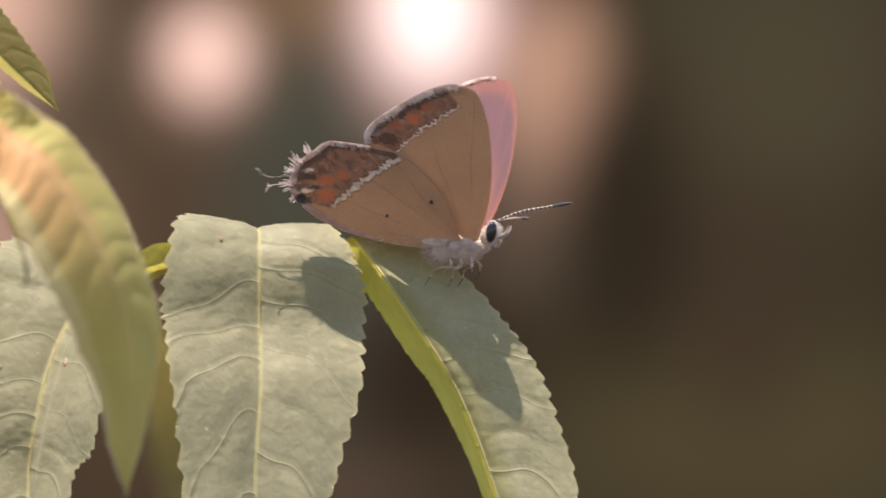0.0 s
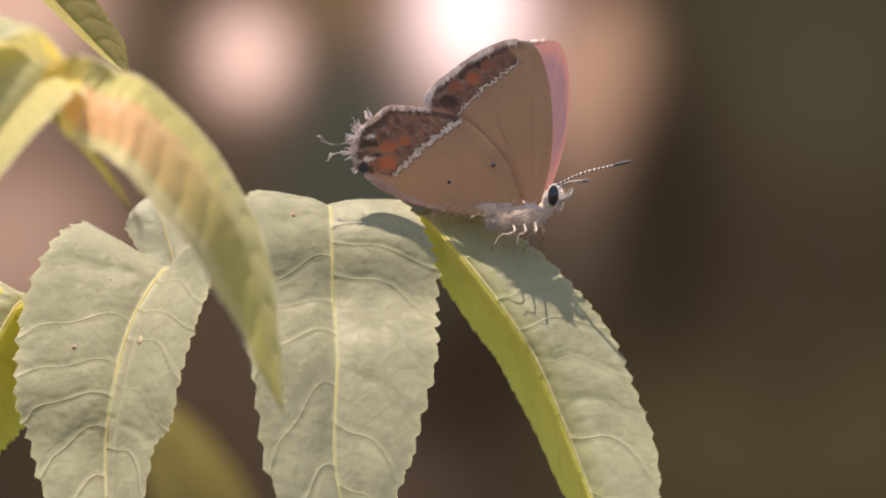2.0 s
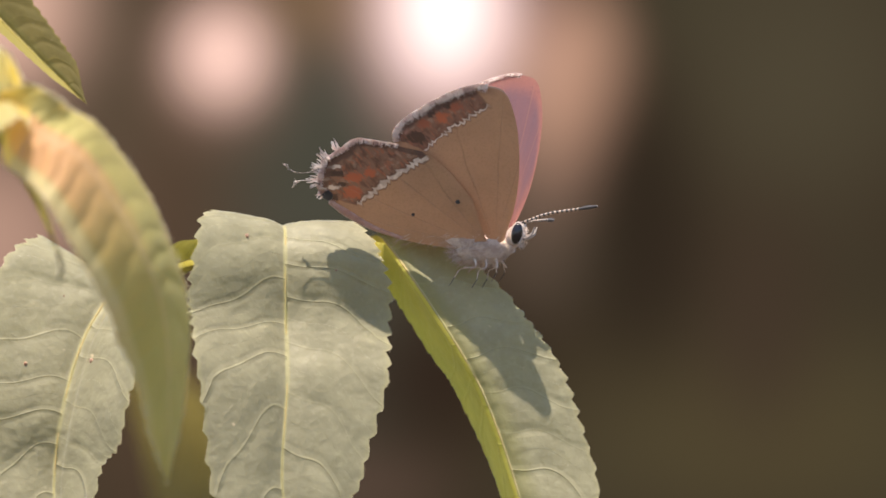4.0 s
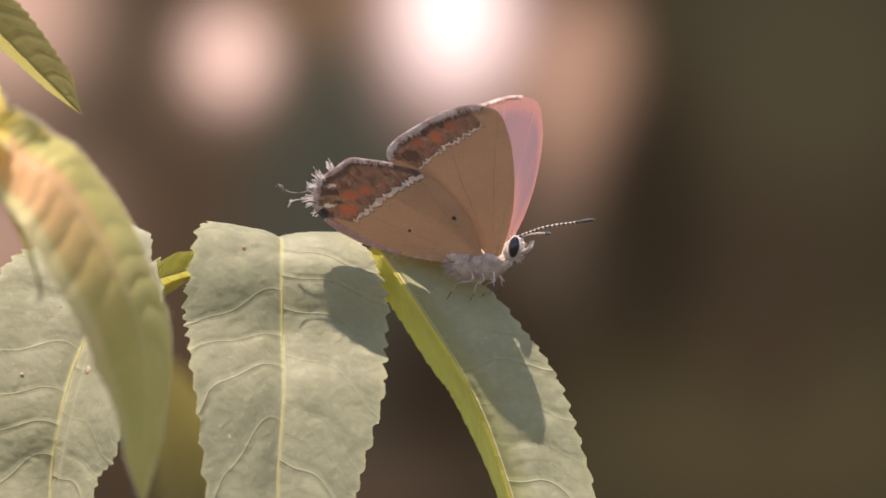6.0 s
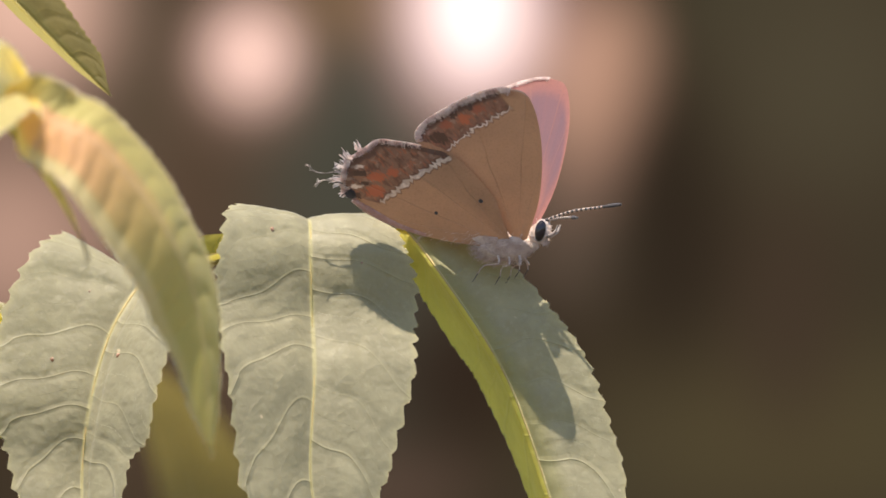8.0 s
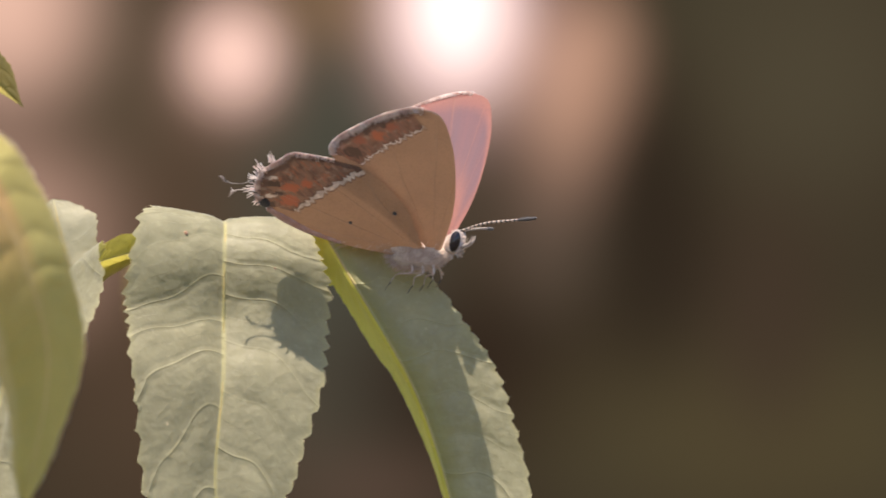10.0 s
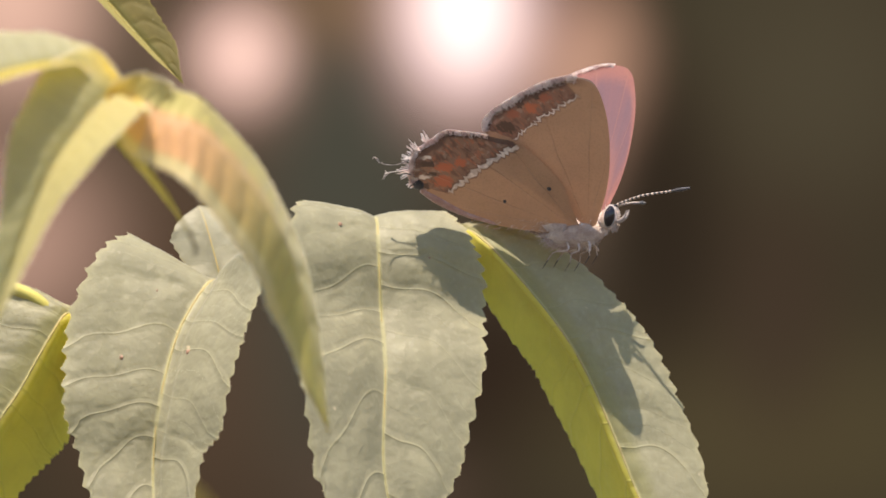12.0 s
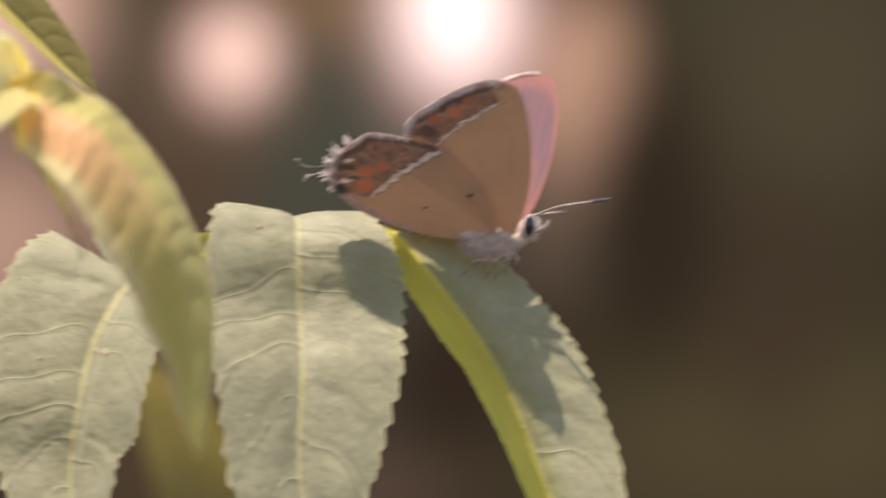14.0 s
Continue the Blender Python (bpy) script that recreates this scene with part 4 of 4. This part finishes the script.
SHOOT_SWAY_c = [(10.4, -33.72, 10.28), (10.5, -32.99, 10.54), (10.6, -32.58, 10.4), (10.7, -32.3, 9.95), (10.8, -32.72, 8.91), (10.9, -33.43, 8.47), (11, -32.32, 8.3), (11.1, -30.91, 8.73), (11.2, -28.86, 10.05), (11.3, -27.86, 10.54), (11.4, -29.11, 9.78), (11.5, -31.65, 9.87), (11.6, -33.49, 10.39), (11.7, -32.03, 9.95), (11.8, -27.39, 10.39), (11.9, -24.87, 10.62), (12, -24.06, 10.54), (12.1, -24.8, 10.58), (12.2, -26.95, 11.23), (12.3, -29.86, 11.65), (12.4, -29.99, 11.95), (12.5, -28.52, 12.32), (12.6, -25.74, 12.96), (12.7, -23.19, 12.82), (12.8, -21.12, 12.69), (12.9, -20.51, 12.23), (13, -21.38, 11.65), (13.1, -22.3, 11.92), (13.2, -24.4, 12.15), (13.3, -25.67, 12.52), (13.5, -24.91, 13.44), (13.6, -24.51, 13.02)]
SHOOT_SWAY_d = [(13.8, -26.89, 11.18), (14, -32.99, 9.64)]
SHOOT_SWAY = SHOOT_SWAY_a + SHOOT_SWAY_b + SHOOT_SWAY_c + SHOOT_SWAY_d
BUTTERFLY_SWAY_a = [(0, -0.71, 3.79), (0.1, -1.01, 3.87), (0.2, 0.04, 4.16), (0.3, 1.44, 4.82), (0.4, 2.66, 5.01), (0.5, 4.73, 5.27), (0.6, 6.49, 5.3), (0.7, 8.15, 5.22), (0.8, 9.78, 5.04), (0.9, 10.16, 5.22), (1, 9.42, 5.85), (1.1, 8.66, 6.12), (1.2, 6.16, 4.09), (1.3, 2.63, 3.84), (1.4, 0.22, 3.93), (1.5, -0.31, 4.51), (1.6, -0.46, 6.26), (1.7, 1.17, 6.61), (1.8, 3.52, 6.74), (1.9, 4.21, 7.04), (2, 4.29, 7.01), (2.1, 2.98, 5.59), (2.2, 0.16, 5.08), (2.3, -0.74, 5.52), (2.4, -1.37, 4.36), (2.5, -1.43, 3.97), (2.6, -0.94, 4.16), (2.7, -0.44, 3.72), (3.1, 0.68, 4.03), (3.5, 1.94, 4.46), (3.9, 1.19, 3.79), (4.3, 2.04, 4.19)]
BUTTERFLY_SWAY_b = [(4.6, 0.53, 3.6), (4.8, -0.27, 3.36), (5, -0.62, 3.57), (5.2, -0.64, 3.5), (5.4, 0.1, 4.01), (5.5, 0.54, 4.2), (5.7, 1.56, 3.8), (5.9, 1.16, 2.95), (6, 0.8, 2.72), (6.2, 0.46, 2.35), (6.4, 0.02, 2.59), (6.5, 0.13, 2.68), (6.7, 1.78, 3.94), (6.9, 4.09, 4.3), (7, 4.46, 4.06), (7.2, 3.13, 4.42), (7.6, 1.54, 3.36), (8, 2.8, 4.01), (8.4, 1.92, 3.45), (8.8, 3.32, 4.75), (9.1, 2.66, 6.2), (9.3, 3.12, 6.9), (9.4, 4.01, 6.39), (9.5, 3.57, 5.62), (9.6, 1.75, 3.55), (9.7, -0.25, 1.71), (9.8, -2.16, 1.22), (9.9, -3.85, 1.85), (10, -3.75, 2.95), (10.1, -2.71, 2.85), (10.2, -0.96, 3.29), (10.3, 0.16, 3.83)]
BUTTERFLY_SWAY_c = [(10.4, 1.2, 4.31), (10.5, 1.92, 4.64), (10.6, 2.25, 4.6), (10.7, 2.49, 4.23), (10.8, 2.2, 3.22), (10.9, 1.68, 2.8), (11, 2.54, 2.77), (11.1, 3.75, 3.27), (11.2, 5.45, 4.72), (11.3, 6.34, 5.25), (11.4, 5.54, 4.39), (11.5, 3.75, 4.29), (11.6, 2.13, 4.59), (11.7, 3.02, 4.16), (11.8, 6.31, 4.81), (11.9, 8, 5.12), (12, 8.39, 5), (12.1, 7.77, 5.01), (12.2, 6.07, 5.53), (12.3, 3.79, 5.76), (12.4, 3.44, 6.09), (12.5, 4.29, 6.61), (12.6, 6.34, 7.34), (12.7, 8.21, 7.28), (12.8, 9.73, 7.19), (12.9, 10.13, 6.67), (13, 9.42, 5.94), (13.1, 8.83, 6.3), (13.2, 7.35, 6.54), (13.3, 6.49, 6.98), (13.5, 7.28, 8.26), (13.6, 7.79, 8.01)]
BUTTERFLY_SWAY_d = [(13.8, 6.39, 6.3), (14, 2.19, 4.64)]
BUTTERFLY_SWAY = BUTTERFLY_SWAY_a + BUTTERFLY_SWAY_b + BUTTERFLY_SWAY_c + BUTTERFLY_SWAY_d
WING_BEAT = [(0.0, 27.4, 18.0), (0.5, 27.6, 18.8), (1.0, 19.0, 9.0), (1.5, 32.7, 4.0), (2.0, 19.3, 14.6), (2.5, 27.3, 11.9), (5.0, 25.9, 19.7), (5.5, 27.2, 23.5), (6.0, 30.4, 21.3), (6.5, 32.1, 22.1), (7.0, 31.2, 15.2), (9.5, 30.0, 27.5), (10.0, 36.3, 23.3), (10.5, 31.3, 29.0), (11.0, 27.8, 30.1), (11.5, 28.5, 28.7), (12.0, 31.9, 19.7), (12.5, 27.0, 24.5), (13.0, 28.6, 14.1), (13.5, 23.6, 24.3), (14.0, 28.8, 19.3)]
# small departures from the sway: seconds, millimetres right and up, degrees of turn
TWIG_STIR = [(0.0, -0.19, -0.23, -0.18), (0.5, -0.07, 0.21, -0.09), (1.0, 0.0, 0.27, 0.29), (1.5, 0.24, -0.11, -0.74), (2.5, -0.2, -0.08, 0.66), (5.0, -0.01, -0.21, 0.09), (6.0, 0.03, -0.11, 0.31), (7.0, 0.43, 0.21, 0.51), (9.5, -0.08, -0.1, -0.75), (10.0, 0.22, -0.32, 0.09), (11.0, -0.06, 0.02, 0.69), (12.0, 0.02, 0.18, 0.9), (13.0, 0.17, 0.32, -0.15), (13.5, -0.26, 0.52, -0.82), (14.0, -0.08, -0.02, -0.39)]
PERCH_STIR = [(0.0, -0.7, 0.2), (0.5, 0.0, 1.6), (1.0, -1.0, 0.3), (1.5, -1.1, -1.3), (2.5, 0.6, -1.7), (5.0, 1.0, -1.4), (6.0, 0.3, -3.4), (7.0, 1.3, -2.1), (9.5, 1.5, -0.9), (10.0, 0.6, 2.4), (11.0, -1.2, -0.8), (12.0, 0.4, -0.2), (12.5, -0.5, -1.0), (13.0, 0.4, -3.4), (13.5, -1.0, 5.0), (14.0, -0.7, 1.5)]
SHOOT_STIR = [(0.0, -0.23, -1.03, 0.81), (0.5, -0.07, 0.83, -2.5), (1.0, 0.32, 0.23, -1.11), (1.5, 0.15, 0.6, -3.2), (2.0, -0.58, 0.72, -5.6), (2.5, -0.59, -0.77, 4.02), (5.0, -0.68, -0.59, 0.36), (5.5, -0.74, 0.31, 0.84), (6.0, -0.66, -0.25, 1.11), (7.0, -2.03, 1.67, -4.09), (9.5, -0.74, 1.02, 0.13), (10.0, -1.04, 0.14, 6.08), (10.5, -0.92, 1.11, -1.2), (11.5, -0.1, 1.55, 0.2), (12.0, -0.6, 0.61, 0.89), (12.5, -0.77, 0.37, -2.03), (13.0, -0.1, 0.07, -0.77), (13.5, -0.43, 0.31, -2.7), (14.0, 0.12, 1.88, -1.32)]
BUTTERFLY_STIR = [(0.0, -0.18, 0.06, -1.46), (0.5, -0.2, 0.04, -3.02), (1.0, -0.02, 0.04, -3.13), (1.5, -0.07, 0.37, -1.69), (2.0, -0.24, -0.42, -4.58), (2.5, -0.17, -0.08, -0.36), (5.0, -0.09, -0.06, 0.13), (5.5, 0.03, -0.06, -1.32), (6.0, 0.08, -0.02, -0.44), (6.5, -0.02, 0.01, 0.65), (7.0, -0.02, 0.0, -0.21), (9.5, -0.38, 0.02, 1.79), (10.0, -0.07, 0.33, 2.27), (10.5, -0.2, 0.11, 0.18), (11.0, -0.18, -0.18, 0.19), (11.5, -1.0, 0.75, 0.0), (12.0, 0.01, 0.11, -0.1), (12.5, 0.04, -0.02, -1.91), (13.0, 0.19, 0.04, -2.01), (13.5, -0.09, -0.36, -3.12), (14.0, -0.12, -0.25, 0.39)]


def stir(table, t, column):
    """One column of a table of departures, between its rows."""
    return float(np.interp(t, [r[0] for r in table], [r[column] for r in table]))


def in_view(t, x, z, depth=0.0, ry=0.0, rz=0.0, rx=0.0):
    """The pose of a thing at millimetres from the line of sight, at the plants' distance."""
    k = (REACH + depth * MM) / REACH
    return Matrix.Translation(EYE) @ pose(0, 0, 0, 0, 0, pan_at(t)) @ pose(x * MM * k, REACH + depth * MM, z * MM * k, rx, ry, rz)


def lean(x):
    """How far the twig has swung to the right of its rest."""
    return x + 9.77


def sway_twig(t, x, z):
    n = lean(x)
    return in_view(t, x + stir(TWIG_STIR, t, 1), z + stir(TWIG_STIR, t, 2), rx=-0.2 - 0.559 * n, ry=-1.2 - 0.282 * n + stir(TWIG_STIR, t, 3), rz=0.277 * n)


def sway_perch(t, x):
    """The folded leaf turns on its stalk as the twig swings."""
    n = lean(x)
    turn = pose(0, 0, 0, -2.6 - 0.432 * n, 2.6 - 0.265 * n + stir(PERCH_STIR, t, 1), -19.3 + 1.51 * n + stir(PERCH_STIR, t, 2))
    return pose(8 * MM, 1.2 * MM, -MM) @ turn @ pose(-8 * MM, 0, MM)


def sway_shoot(t, x, z):
    n = x + 20.7
    return in_view(t, x + 0.5 + stir(SHOOT_STIR, t, 1), z - 1.2 + stir(SHOOT_STIR, t, 2), -40.0, rx=9.8 - 0.247 * n, ry=-5.1 - 1.268 * n + stir(SHOOT_STIR, t, 3), rz=30.0 + 1.541 * n)


def sway_butterfly(t, x, z, n):
    return in_view(t, x + 2.7 + stir(BUTTERFLY_STIR, t, 1), z - 3.5 + stir(BUTTERFLY_STIR, t, 2), -0.45 + 0.1 * n, ry=2.7 - 0.08 * n + stir(BUTTERFLY_STIR, t, 3), rz=-15.0)


def motions():
    walk(twig, [(t, sway_twig(t, x, z)) for t, x, z in TWIG_SWAY])
    walk(perch_leaf, [(t, sway_perch(t, x)) for t, x, z in TWIG_SWAY])
    walk(upper_leaf, [(t, pose(0, 0, 0, 0, 0.75 * lean(x), 0)) for t, x, z in TWIG_SWAY])
    walk(shoot, [(t, sway_shoot(t, x, z)) for t, x, z in SHOOT_SWAY])
    rest = {t: lean(x) for t, x, z in TWIG_SWAY}
    walk(fly, [(t, sway_butterfly(t, x, z, rest[t])) for t, x, z in BUTTERFLY_SWAY])
    for ob, hand, more in fly_wings:
        walk(ob, [(t, pose(0, 0, 0, near if hand < 0 else -far - more, 0, 0)) for t, near, far in WING_BEAT])


motions()
